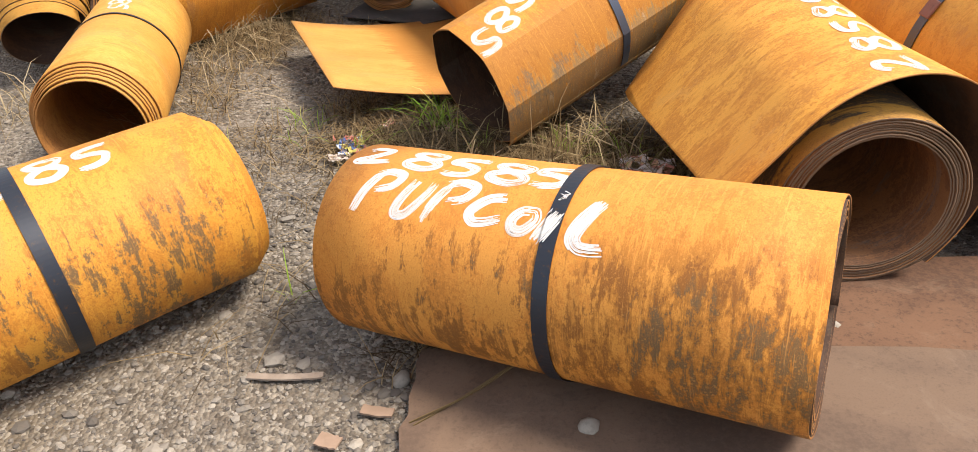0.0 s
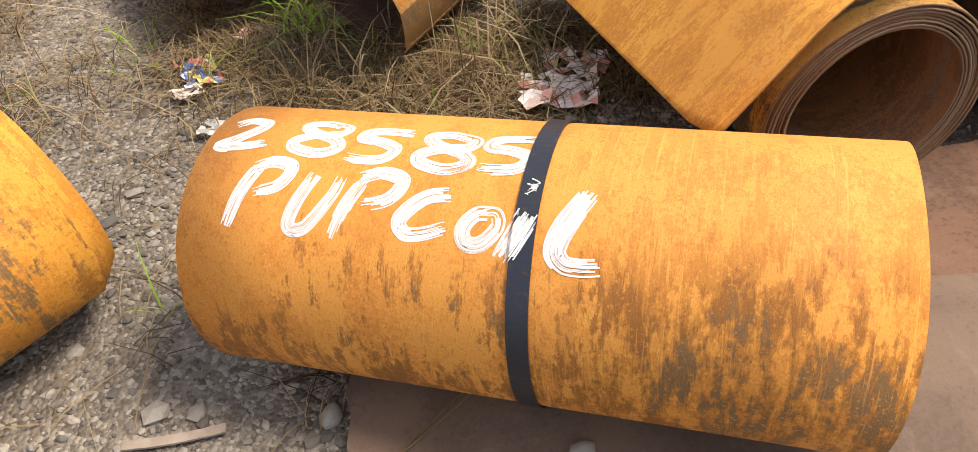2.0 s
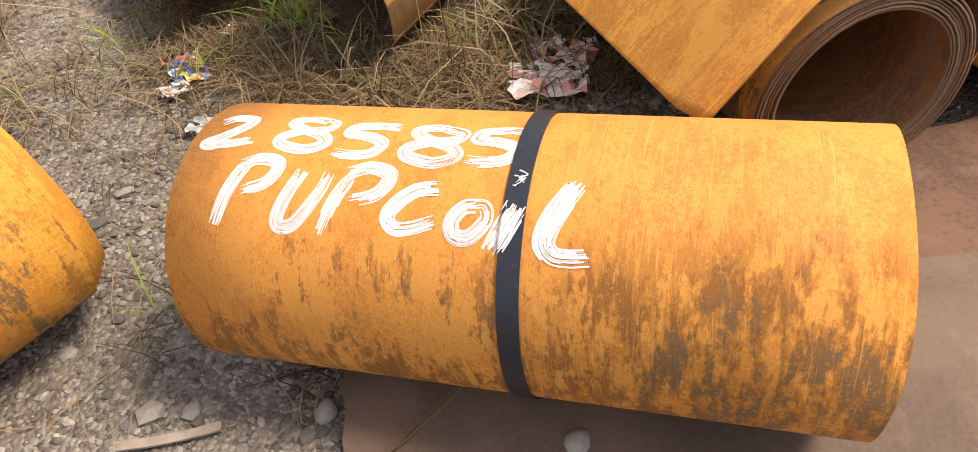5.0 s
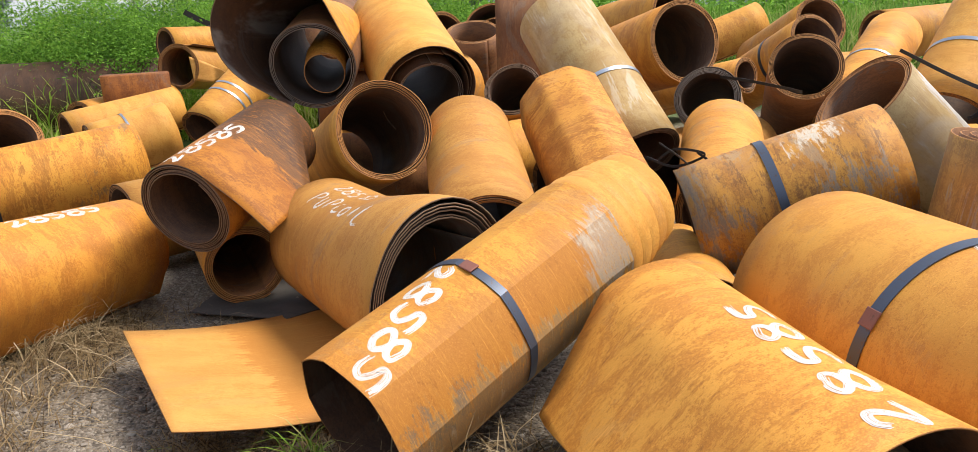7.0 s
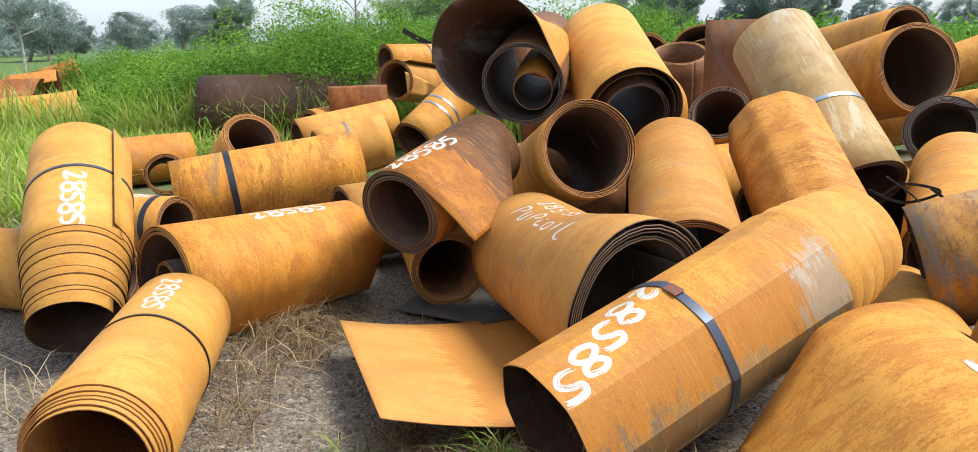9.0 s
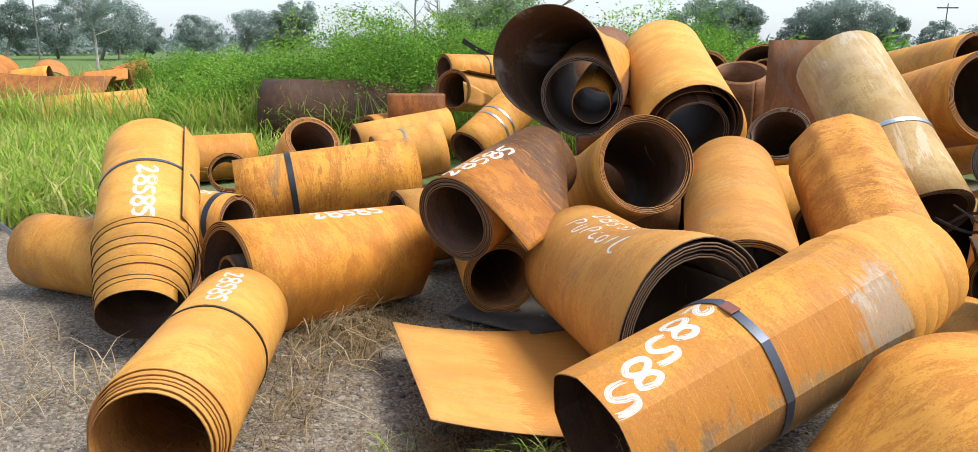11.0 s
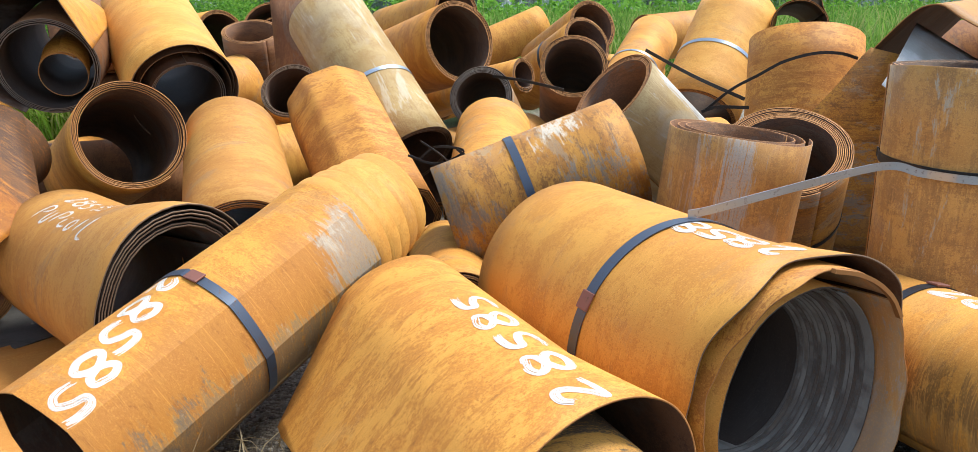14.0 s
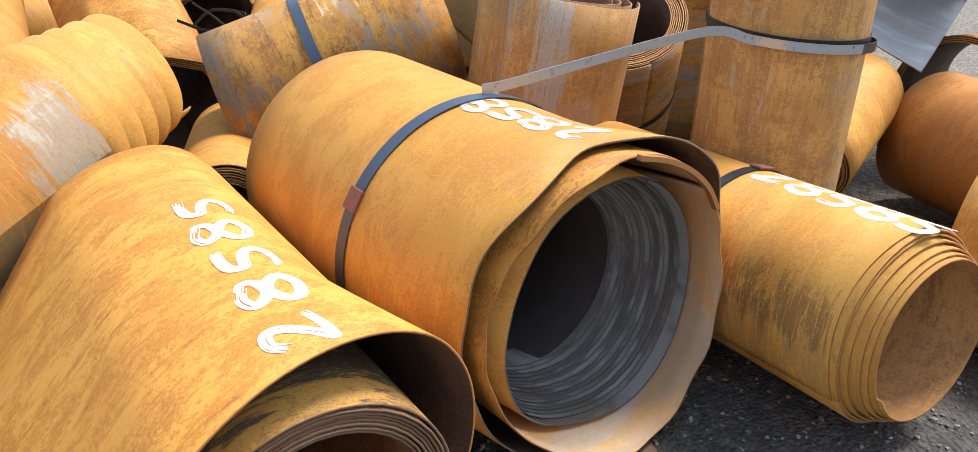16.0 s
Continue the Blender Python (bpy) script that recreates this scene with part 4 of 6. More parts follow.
coil("yellow rusted steel coil behind the others", (-2.62, 8.25, 0.52), (-1.75, 8.85, 0.66), 0.22, YELLOW)
coil("dark reddish steel coil with a hanging outer sheet and white numbers", (-0.905, 4.55, 0.60), (-0.48, 5.34, 0.81), 0.255, RED_SHADED, wraps=6, gap=0.010, edge=EDGE_DARK, th0=42, s=-1, loose=0.42, lift=-0.02, cut=(0.0, 0.50),
     texts=[dict(text="28585", th=0, z=0.31, h=0.10, along=1, up=-1, pitch=1.0, drop=0.23, w=0.021)])
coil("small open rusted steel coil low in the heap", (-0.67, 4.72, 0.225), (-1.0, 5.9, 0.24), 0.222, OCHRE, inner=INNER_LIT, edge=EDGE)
flared = coil("dark coil within a wide flared rusty sheet", (-0.25, 5.80, 1.20), (-0.085, 6.95, 1.42), 0.287, BROWN, wraps=4, edge=STEEL_EDGE, inner=INSIDE_BLACK)
sheet("core_winding", arc_points(0.142, 0, 400, 56, -0.012, -0.085, 0.055), 0.08, 0.75, 0.006, [DEEP, INSIDE_BLACK, EDGE], flared, "small inner turn of orange rust", 4, 0, 0, 0.002, 3,
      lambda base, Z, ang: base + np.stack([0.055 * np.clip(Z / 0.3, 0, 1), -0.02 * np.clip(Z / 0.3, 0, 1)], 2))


# a wide loose turn hung from the winding: a large arc with straight runs back to it
ring, big_arc = 0.290, 0.385
mid_off = np.array([0.245, -0.21])
turns = [radians(q) for q in np.linspace(67, -148, 60)]
normals = np.array([(math.cos(q), math.sin(q)) for q in turns])
runs_in = np.linspace(0.0, 1.0, 9)[:-1, None]
hull = np.concatenate([normals[0] * ring + (mid_off + normals[0] * (big_arc - ring)) * runs_in, mid_off + normals * big_arc,
                       (normals[-1] * ring + (mid_off + normals[-1] * (big_arc - ring)) * runs_in)[::-1]])
wound = ring * np.concatenate([np.repeat(normals[:1], 8, 0), normals, np.repeat(normals[-1:], 8, 0)])


def wind_in(base, Z, ang):
    """Draws the wide mouth in to the winding behind it."""
    f = np.clip((Z + 0.08) / 0.75, 0, 1) ** 0.8
    return base + (wound - hull)[:, None, :] * f[:, :, None]


sheet("flared_sheet", hull, -0.08, 0.75, 0.006, [OCHRE, INNER_GLOSS, EDGE_DARK], flared, "wide loose outer turn", 12, 0, 0, 0.004, 9, wind_in)
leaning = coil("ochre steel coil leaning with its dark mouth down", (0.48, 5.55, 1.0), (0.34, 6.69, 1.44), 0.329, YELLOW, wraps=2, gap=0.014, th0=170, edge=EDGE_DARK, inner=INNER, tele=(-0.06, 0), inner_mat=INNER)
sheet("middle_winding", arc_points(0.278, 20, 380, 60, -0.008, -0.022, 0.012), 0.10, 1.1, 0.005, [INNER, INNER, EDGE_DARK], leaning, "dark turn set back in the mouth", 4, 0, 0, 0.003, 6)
sheet("core_winding", arc_points(0.232, 0, 1080, 130, -0.032, -0.055, 0.025), np.linspace(0.10, 0.13, 131), 1.05, 0.005, [INNER, INSIDE_BLACK, STEEL_EDGE], leaning, "tight inner turns with bright cut edges", 4, 0, 0, 0.002, 7)
coil("round open steel coil of many turns facing outwards", (0.15, 5.03, 0.87), (-0.14, 6.18, 0.47), 0.296, OCHRE, wraps=5, gap=0.008, tele=(-0.006, 0), inner=INNER, edge=EDGE)
coil("smooth tan steel coil leaning in the heap", (0.575, 4.08, 0.41), (0.7, 5.45, 0.73), 0.286, TAN, dent=0.002)
coil("open steel coil half hidden in the heap", (1.39, 7.17, 0.84), (1.76, 7.98, 0.2), 0.259, OCHRE, edge=EDGE_DARK)
coil("wrinkled ochre steel coil with flat facets", (1.36, 4.38, 0.35), (1.35, 5.5, 0.89), 0.298, MOTTLE, facets=9, facet=0.9)
coil("long silvery tan steel coil with a grey strap leaning up", (1.81, 5.27, 0.54), (1.54, 6.29, 1.43), 0.297, SILVER, straps=[dict(z=0.4, w=0.03, mat=STRAP_LIGHT)], edge=EDGE_DARK)
coil("wide open rusted steel coil on top of the heap", (2.66, 6.46, 1.22), (2.41, 7.65, 0.95), 0.335, DEEP, inner=INNER, edge=EDGE)
coil("rusted steel coil at the back of the heap", (3.39, 8.29, 1.41), (3.0, 9.5, 1.2), 0.308, OCHRE, inner=INNER)
coil("open steel coil with a bright worn rim", (2.575, 5.87, 0.83), (3.15, 6.75, 0.45), 0.245, GREY, edge=STEEL_EDGE, wraps=6)
coil("smooth ochre steel coil standing out of the heap", (1.92, 4.3, 0.4), (2.47, 5.42, 0.62), 0.273, OCHRE)
coil("open rusted steel coil in a row", (4.98, 8.13, 1.26), (4.95, 9.29, 0.79), 0.300, OCHRE)
coil("open rusted steel coil in a row", (4.63, 7.68, 1.1), (4.44, 8.78, 0.55), 0.300, OCHRE, straps=[dict(z=0.4, w=0.04)])
coil("wide open dark steel coil in a row", (3.63, 6.28, 0.99), (4.13, 7.21, 0.32), 0.298, BROWN, edge=EDGE)
coil("small open steel coil", (3.6, 7.16, 0.85), (3.13, 8.28, 0.58), 0.170, OCHRE)
coil("far rusted steel coil with a strap", (4.19, 10.15, 0.8), (5.36, 10.01, 1.24), 0.267, OCHRE, straps=[dict(z=0.2, w=0.05)])
coil("rusted steel coil at the back of the heap", (7.41, 8.91, 1.12), (6.16, 8.79, 1.06), 0.300, OCHRE)
coil("long ochre steel coil with a grey strap", (3.95, 6.2, 0.55), (5.05, 7.1, 1.15), 0.25, OCHRE, straps=[dict(z=0.5, w=0.03, mat=STRAP_LIGHT)])
coil("large ochre steel coil leaning with a bright strap", (4.63, 5.87, 0.53), (5.43, 6.32, 1.38), 0.365, YELLOW, straps=[dict(z=0.45, w=0.035, mat=STRAP_LIGHT)])
coil("silvery steel coil with its open end raised", (2.89, 4.58, 0.96), (3.82, 4.53, 0.12), 0.309, BLUED, inner=INNER_LIT)
coil("mottled worn steel coil with a blue-grey strap", (1.5, 3.83, 0.5), (2.31, 3.55, 0.80), 0.278, OLIVE, th0=-60, straps=[dict(z=0.425, w=0.04, mat=STRAP_MID)])
ta, tb = (1.74, 1.92, 0.415), (1.72, 3.11, 0.41)


def ring_profile(knots):
    """The radius over the angle (degrees) from a few knots, smoothed."""
    a = np.array([k[0] for k in knots], float)
    r = np.array([k[1] for k in knots], float)
    g = np.arange(-360, 361, 3)
    q = np.interp(g, np.concatenate([a - 360, a, a + 360]), np.tile(r, 3))
    q = np.convolve(np.pad(q, 6, mode="edge"), np.hanning(13) / np.hanning(13).sum(), "valid")
    return lambda ang: np.interp(ang, g, q)


def bent_mouth(profile, rest, nominal, depth):
    """Pulls a sheet's mouth to a profile and lets it run back to a round turn."""
    def flare(base, Z, ang):
        f = np.clip((Z + 0.03) / depth, 0, 1)
        f = f * f * (3 - 2 * f)
        k = (profile(np.degrees(ang)) * (1 - f) + rest * f) / nominal
        return base * k[:, :, None]
    return flare


rim = ring_profile([(14, 0.408), (60, 0.41), (97, 0.412), (127, 0.436), (148, 0.436), (180, 0.36), (202, 0.335), (246, 0.302), (266, 0.298), (286, 0.285), (311, 0.305), (335, 0.362)])
torn = coil("large ochre steel coil with a torn mouth and one strap", (1.76, 1.95, 0.39), (1.73, 3.11, 0.40), 0.362, SATIN, wraps=16, gap=0.0058, th0=30, s=-1, tele=(-0.012, 0), recess=0.02, inner=SCORED, edge=SCORED,
            flare=bent_mouth(rim, 0.40, 0.408, 0.5))
# Added black tube that stands in for the shade in the torn mouth.
sheet("core_lining", arc_points(0.258, 0, 360, 48), 0.215, 1.14, 0.004, [INSIDE_BLACK, INSIDE_BLACK, INSIDE_BLACK], torn, "added black tube for the shade in the hollow", 4)
ma, la = axis_frame(ta, tb)
lip = ring_profile([(-172, 0.385), (-130, 0.36), (-94, 0.335), (-73, 0.362), (-55, 0.40), (-24, 0.403), (0, 0.410), (10, 0.424), (22, 0.456), (55, 0.464), (80, 0.44)])
pts = arc_points(0.406, 76, -172, 72)
wave = np.array([0.045 * math.exp(-((k - 22) / 4) ** 2) - 0.03 * math.exp(-((k - 12) / 6) ** 2) + 0.03 * math.exp(-((k - 48) / 9) ** 2) + 0.006 * math.sin(k * 0.55) for k in range(73)])
outer = sheet("outer_sheet", pts, wave, 1.19, 0.005, [SATIN, INNER, EDGE_DARK], torn, "outer turn with a wavy torn edge", 13, 0, 0, 0.002, 1, bent_mouth(lip, 0.406, 0.406, 0.3))
outer.matrix_basis = torn.matrix_basis.inverted() @ ma
pts = arc_points(0.40, 50, 406, 96)
wave = np.array([-0.035 + 0.008 * math.sin(k * 0.3) + 0.004 * math.sin(k * 0.9 + 1) - 0.055 * math.exp(-((k - 31) / 10) ** 2) + 0.07 * math.exp(-((k - 62) / 13) ** 2) for k in range(97)])
crumpled = sheet("crumpled_sheet", pts, wave, 0.7, 0.005, [MOTTLE, INNER_Q, EDGE], torn, "crumpled second turn", 13, 0, 0, 0.002, 5, bent_mouth(rim, 0.36, 0.40, 0.5))
crumpled.matrix_basis = torn.matrix_basis.inverted() @ ma
fold = ribbon("rolled_lip", [(0.40 * math.cos(radians(q)), 0.40 * math.sin(radians(q)), -0.035 - 0.012 * math.sin(radians((q - 8) * 3.3))) for q in (8, 20, 32, 45, 58)], 0.016, EDGE, "", parent=torn, side=(0, 0, 1), thick=0.012)
fold.matrix_basis = torn.matrix_basis.inverted() @ ma
tm = outer.matrix_basis.copy()
st = band(torn, 0.4075, 0.5, 0.045, STRAP_MID, -60, a0=60, a1=-175, label="blue-black steel strap")
st.matrix_basis = tm


def torn_surface(a, q):
    """The radius of the torn coil's outer sheet."""
    f = min(max((q + 0.03) / 0.3, 0), 1)
    f = f * f * (3 - 2 * f)
    return float(lip(math.degrees(a))) * (1 - f) + 0.406 * f + 0.001


mk = marking(torn, "2858", torn_surface, 2, 0.295, 0.10, 1, -1, 0.024, 1.03, drop=-0.12, seed=5)
for o in mk:
    o.matrix_basis = tm
coil("ochre steel coil with stepped turns at its end, strapped and numbered", (2.415, 1.55, 0.355), (2.51, 2.75, 0.275), 0.269, BANDED, wraps=7, th0=-120, tele=(0.013, 0), inner=INNER_WARM,
     straps=[dict(z=0.43, w=0.035, buckle=12)], texts=[dict(text="28585", th=3, z=0.175, h=0.10, along=-1, up=1, pitch=1.08, w=0.025)])
coil("short standing coil of brown scrolled sheet", (2.5, 3.03, 0.96), (2.39, 3.08, 0.01), 0.302, STRIPED, wraps=3, gap=0.03, th0=-60, inner=INNER_LIT)
coil("thick-walled steel coil propped behind the standing ones", (3.08, 3.32, 0.78), (3.36, 3.62, 0.19), 0.315, OLIVE, wraps=9, gap=0.009, edge=EDGE, straps=[dict(z=0.6, w=0.03, mat=STRAP_BLACK)])
coil("tall standing steel coil of brown rusted sheet with a dark strap", (2.89, 2.34, 1.26), (2.87, 2.32, 0.0), 0.255, GREYV, straps=[dict(z=0.275, w=0.034, tilt=0.018, mat=STRAP_BLACK)])
coil("dark orange steel coil lying flat", (3.91, 1.27, 0.30), (4.235, 2.42, 0.30), 0.29, ORANGE, wraps=6)
coil("ochre steel coil lying at the yard's edge", (3.42, 0.6, 0.29), (3.16, 1.75, 0.29), 0.290, OCHRE)
coil("small leaning yellow steel coil behind the tall one", (3.40, 2.50, 0.28), (4.0, 2.66, 0.47), 0.2, OCHRE)
coil("long creased ochre steel coil with a strap and white numbers", (-0.14, 2.82, 0.25), (0.80, 3.444, 0.58), 0.272, CREASED, wraps=6, gap=0.011, th0=128.571, s=-1, loose=0.04, facets=8, facet=0.5, recess=0.2, tele=(-0.02, 0.075), dent=0.002,
     soft_ends=True, inner_mat=YELLOW, lip=0.011, nz=19,
     straps=[dict(z=0.507, w=0.036, buckle=10, mat=STRAP_MID)], texts=[dict(text="28585", th=12, z=0.250, h=0.11, along=-1, up=1, pitch=1.03, drop=-0.40, w=0.024)])
sprung = coil("ochre steel coil under a sprung outer sheet with white numbers", (1.01, 1.80, 0.272), (1.0, 2.72, 0.275), 0.272, OCHRE_BLACK, wraps=8, gap=0.008, th0=-100, inner=INNER_LIT, edge=EDGE_DARK)
# the loose turn: round at the top, hanging straight down one side to a slanting edge
shell_line = arc_points(0.375, 165, -45, 50)
slope = np.linspace(0.06, 1, 14)
shell_line += [(0.265 - 0.318 * f, -0.265 - 0.289 * f) for f in slope]
near_end = np.concatenate([np.zeros(51), np.interp(slope, [0.0, 0.68, 1.0], [0.0, 0.0, 1.02])]) + [0.2 * q[1] - 0.08 * q[0] for q in shell_line]
far_end = np.concatenate([np.full(51, 1.21), 1.21 - 0.22 * slope])


def draw_in(base, Z, ang):
    """Narrows the sheet behind its mouth on the side of the next coil."""
    out = base.copy()
    out[:, :, 1] -= 0.10 * np.clip((Z - 0.02) / 0.3, 0, 1) * np.clip(base[:, :, 1] / 0.3, 0, 1)
    return out


ms, ls = axis_frame((1.03, 1.815, 0.288), (1.03, 3.02, 0.265))
shell = sheet("sprung_sheet", shell_line, near_end, far_end, 0.005, [FLAKED, INNER, EDGE], sprung, "loose outer turn of the coil", 13, 0, 0, 0.0012, 1, draw_in)
shell.matrix_basis = sprung.matrix_basis.inverted() @ ms


def shell_surface(a, q):
    """The radius of the loose turn, drawn in on one side."""
    k = 1 - min(max((q - 0.02) / 0.3, 0), 1) / 3 if math.sin(a) > 0 else 1.0
    return 0.3757 / math.sqrt(math.cos(a) ** 2 + (math.sin(a) / k) ** 2)


marking(shell, "28585", shell_surface, 0, 0.365, 0.108, 1, -1, 0.024, 1.42, drop=0.02, seed=77, wide=1.1)
lifted = ring_profile([(-180, 0.335), (-80, 0.335), (-55, 0.35), (-35, 0.39), (-15, 0.432), (10, 0.465), (30, 0.45), (50, 0.40), (70, 0.35), (120, 0.335)])
tongued = coil("ochre steel coil of dark turns with a tongue of sheet", (0.26, 3.55, 0.345), (-0.22, 4.73, 0.335), 0.335, TAN, wraps=6, gap=0.013, th0=42, s=-1, loose=0.05, lift=-0.01, cut=(0.05, 0.0), inner=INNER_D, edge=EDGE_DARK, inner_mat=INSIDE_BLACK, tele=(-0.004, 0),
     flare=bent_mouth(lifted, 0.335, 0.335, 0.85), nz=11,
     texts=[dict(text="28585", th=-2, z=0.60, h=0.085, along=-1, up=1, w=0.014, pitch=1.1), dict(text="PVPCOIL", th=-26, z=0.55, h=0.11, along=-1, up=1, pitch=0.86, w=0.014)])
tip = [(-0.338 + 0.21 * f * f, -1.15 * f + 0.03) for f in np.linspace(1, 0, 24)]
sheet("tongue", tip, np.array([-0.15 * (0.7 + 0.3 * f) for f in np.linspace(1, 0, 24)]), np.array([1.2 - 0.3 * f for f in np.linspace(1, 0, 24)]), 0.005, [TONGUE, TONGUE, EDGE], tongued, "flat loose tongue of ochre sheet", 9, 0, 0, 0.004, 3)
coil("small rusted steel coil wedged low in the heap", (1.25, 3.15, 0.3), (1.6, 4.2, 0.2), 0.2, OCHRE, wraps=8, edge=EDGE)


# added coils that fill the heap; the brown ones block light behind open ends
for i, (A, B, R, m) in enumerate([((0.55, 6.5, 0.3), (1.5, 7.0, 0.32), 0.29, OCHRE), ((0.9, 7.2, 0.32), (2.1, 7.5, 0.3), 0.3, OCHRE), ((2.2, 5.9, 0.3), (3.3, 6.5, 0.3), 0.29, TAN), ((1.5, 5.9, 0.28), (2.2, 6.9, 0.3), 0.28, BROWN),
                                  ((3.3, 5.6, 0.3), (4.5, 5.4, 0.3), 0.29, OCHRE), ((-0.6, 6.6, 0.3), (-0.1, 7.7, 0.3), 0.29, OCHRE), ((0.2, 8.0, 0.6), (1.2, 8.5, 0.8), 0.3, OCHRE), ((2.6, 8.3, 0.5), (3.6, 8.9, 0.6), 0.3, OCHRE),
                                  ((4.2, 7.0, 0.3), (5.3, 7.5, 0.32), 0.3, DEEP), ((5.6, 7.2, 0.5), (6.6, 7.8, 0.6), 0.32, OCHRE), ((5.2, 5.0, 0.3), (6.3, 5.5, 0.32), 0.3, OCHRE), ((4.6, 3.9, 0.3), (5.7, 4.5, 0.3), 0.3, TAN),
                                  ((5.7, 4.2, 0.33), (6.6, 4.9, 0.34), 0.33, OCHRE), ((-0.75, 6.5, 0.35), (0.5, 6.55, 0.34), 0.3, BROWN), ((1.25, 3.36, 0.22), (2.2, 3.30, 0.2), 0.19, BROWN), ((-1.5, 5.6, 0.28), (-0.75, 6.1, 0.3), 0.27, TAN), ((6.8, 5.6, 0.32), (7.6, 6.4, 0.33), 0.33, OCHRE), ((6.0, 6.1, 0.6), (7.0, 6.5, 0.66), 0.34, OCHRE), ((3.6, 9.6, 0.4), (4.5, 10.3, 0.4), 0.3, OCHRE), ((6.2, 9.9, 0.5), (7.3, 10.2, 0.5), 0.3, OCHRE),
                                  ((4.55, 2.5, 0.42), (5.6, 2.75, 0.3), 0.28, OCHRE), ((5.3, 1.9, 0.28), (6.4, 2.3, 0.28), 0.28, OCHRE), ((-0.35, 7.4, 1.28), (0.45, 7.45, 1.28), 0.24, BROWN), ((-0.3, 7.5, 0.8), (0.7, 7.55, 0.8), 0.25, BROWN)]):
    coil("added filler coil closing light gaps in the heap", A, B, R, m, th0=40 * i, wraps=4)
coil("large rusted steel coil standing upright under a black strap", (4.25, 4.36, 1.22), (3.9, 3.98, 0.05), 0.36, MOTTLE, wraps=3, inner=INNER_LIT)
coil("dark red rusted steel coil behind a bent sheet", (5.5, 4.5, 0.95), (6.3, 3.85, 1.12), 0.33, RED)
coil("ochre steel coil with a torn dark mouth at the back", (5.60, 5.72, 1.26), (6.3, 6.6, 1.12), 0.25, YELLOW, wraps=2, inner=INSIDE_BLACK, loose=0.22, lift=0.06, th0=60)
coil("brown upright steel coil at the back", (1.31, 8.62, 1.30), (1.40, 9.02, 0.30), 0.29, BROWN, edge=EDGE, inner=INNER_LIT)
coil("wide dark-mouthed rusted coil at the back", (1.62, 9.0, 1.25), (1.75, 10.05, 0.85), 0.36, OCHRE, wraps=3, core=0.2)
coil("rusted steel coil at the back of the heap", (1.1, 9.4, 1.2), (0.6, 10.4, 1.1), 0.32, OCHRE)
coil("dark weathered steel tank lying in the grass", (-4.9, 11.25, 0.55), (-2.2, 11.65, 0.55), 0.52, INNER, wraps=2, name="steel_tank", inner=INNER)


def bent_sheet(label, A, B, pts, za, zb, mats, thick=0.006, seed=2, dent=0.004):
    """A single bent sheet of steel; pts: its outline across, up and to the side of the axis."""
    m, L = axis_frame(A, B)
    ob = sheet("bent_steel_sheet", pts, za, zb, thick, mats, None, "", 8, 0, 0, dent, seed)
    ob.matrix_basis = m
    return tagged(ob, label, "steel sheet")


def bend(points, k=6):
    return [tuple(p) for p in smooth_line(points, k)]


# a half-open sheet behind the tall coil, its inside darkened for the shade
bent_sheet("half-unrolled steel sheet with its inside coloured dark for shade", (4.0, 3.2, 1.05), (4.98, 3.5, 1.08), bend([(-0.75, -0.72), (-0.12, -0.56), (0.30, -0.26), (0.41, -0.08), (0.31, 0.1), (0.05, 0.58), (-0.12, 0.9)]), 0.0, 1.0, [TAN, INNER, EDGE], seed=4)


def sagging_sheet(label, corners, mats, sag, thick=0.006, n=12):
    """A sheet hung between four corners, bowed downwards, with thickness."""
    c = [np.array(p, float) for p in corners]
    V, UV, F, mi = [], [], [], []
    for lay in (0, 1):
        for i in range(n + 1):
            for j in range(n + 1):
                u, v = i / n, j / n
                p = c[0] * (1 - u) * (1 - v) + c[1] * u * (1 - v) + c[2] * u * v + c[3] * (1 - u) * v
                p[2] -= sag * math.sin(math.pi * u) * math.sin(math.pi * (0.15 + 0.7 * v)) + 0.008 * math.sin(7 * u + 5 * v) + lay * thick
                V.append(p)
                UV.append((u, v))
    m = (n + 1) ** 2
    for i in range(n):
        for j in range(n):
            a = i * (n + 1) + j
            F += [(a, a + n + 1, a + n + 2, a + 1), (a + m, a + 1 + m, a + n + 2 + m, a + n + 1 + m)]
            mi += [0, 1]
    for k in range(n):
        for a, b in ((k, k + 1), (n * (n + 1) + k + 1, n * (n + 1) + k), ((k + 1) * (n + 1), k * (n + 1)), (k * (n + 1) + n, (k + 1) * (n + 1) + n)):
            F.append((a, b, b + m, a + m))
            mi.append(2)
    return tagged(mesh_ob("bent_steel_sheet", V, F, mats, uvs=UV, mat_index=mi), label, "steel sheet")


sagging_sheet("bare silvery steel sheet sagging under another", [(3.55, 3.2, 1.08), (4.17, 2.49, 0.58), (4.75, 2.64, 0.82), (4.11, 3.47, 1.35)], [BRIGHT, INNER, EDGE], 0.06)
bent_sheet("brown and grey steel sheet standing between coils", (3.80, 3.605, 0.0), (3.80, 3.605, 1.0), bend([(-0.36, -0.26), (-0.11, -0.08), (0.05, 0.08), (0.24, 0.36)]), 0.0, np.interp(np.arange(19), [0, 6, 12, 18], [0.57, 0.93, 1.235, 1.15]), [OLIVE, OLIVE, EDGE], seed=8, dent=0.001)
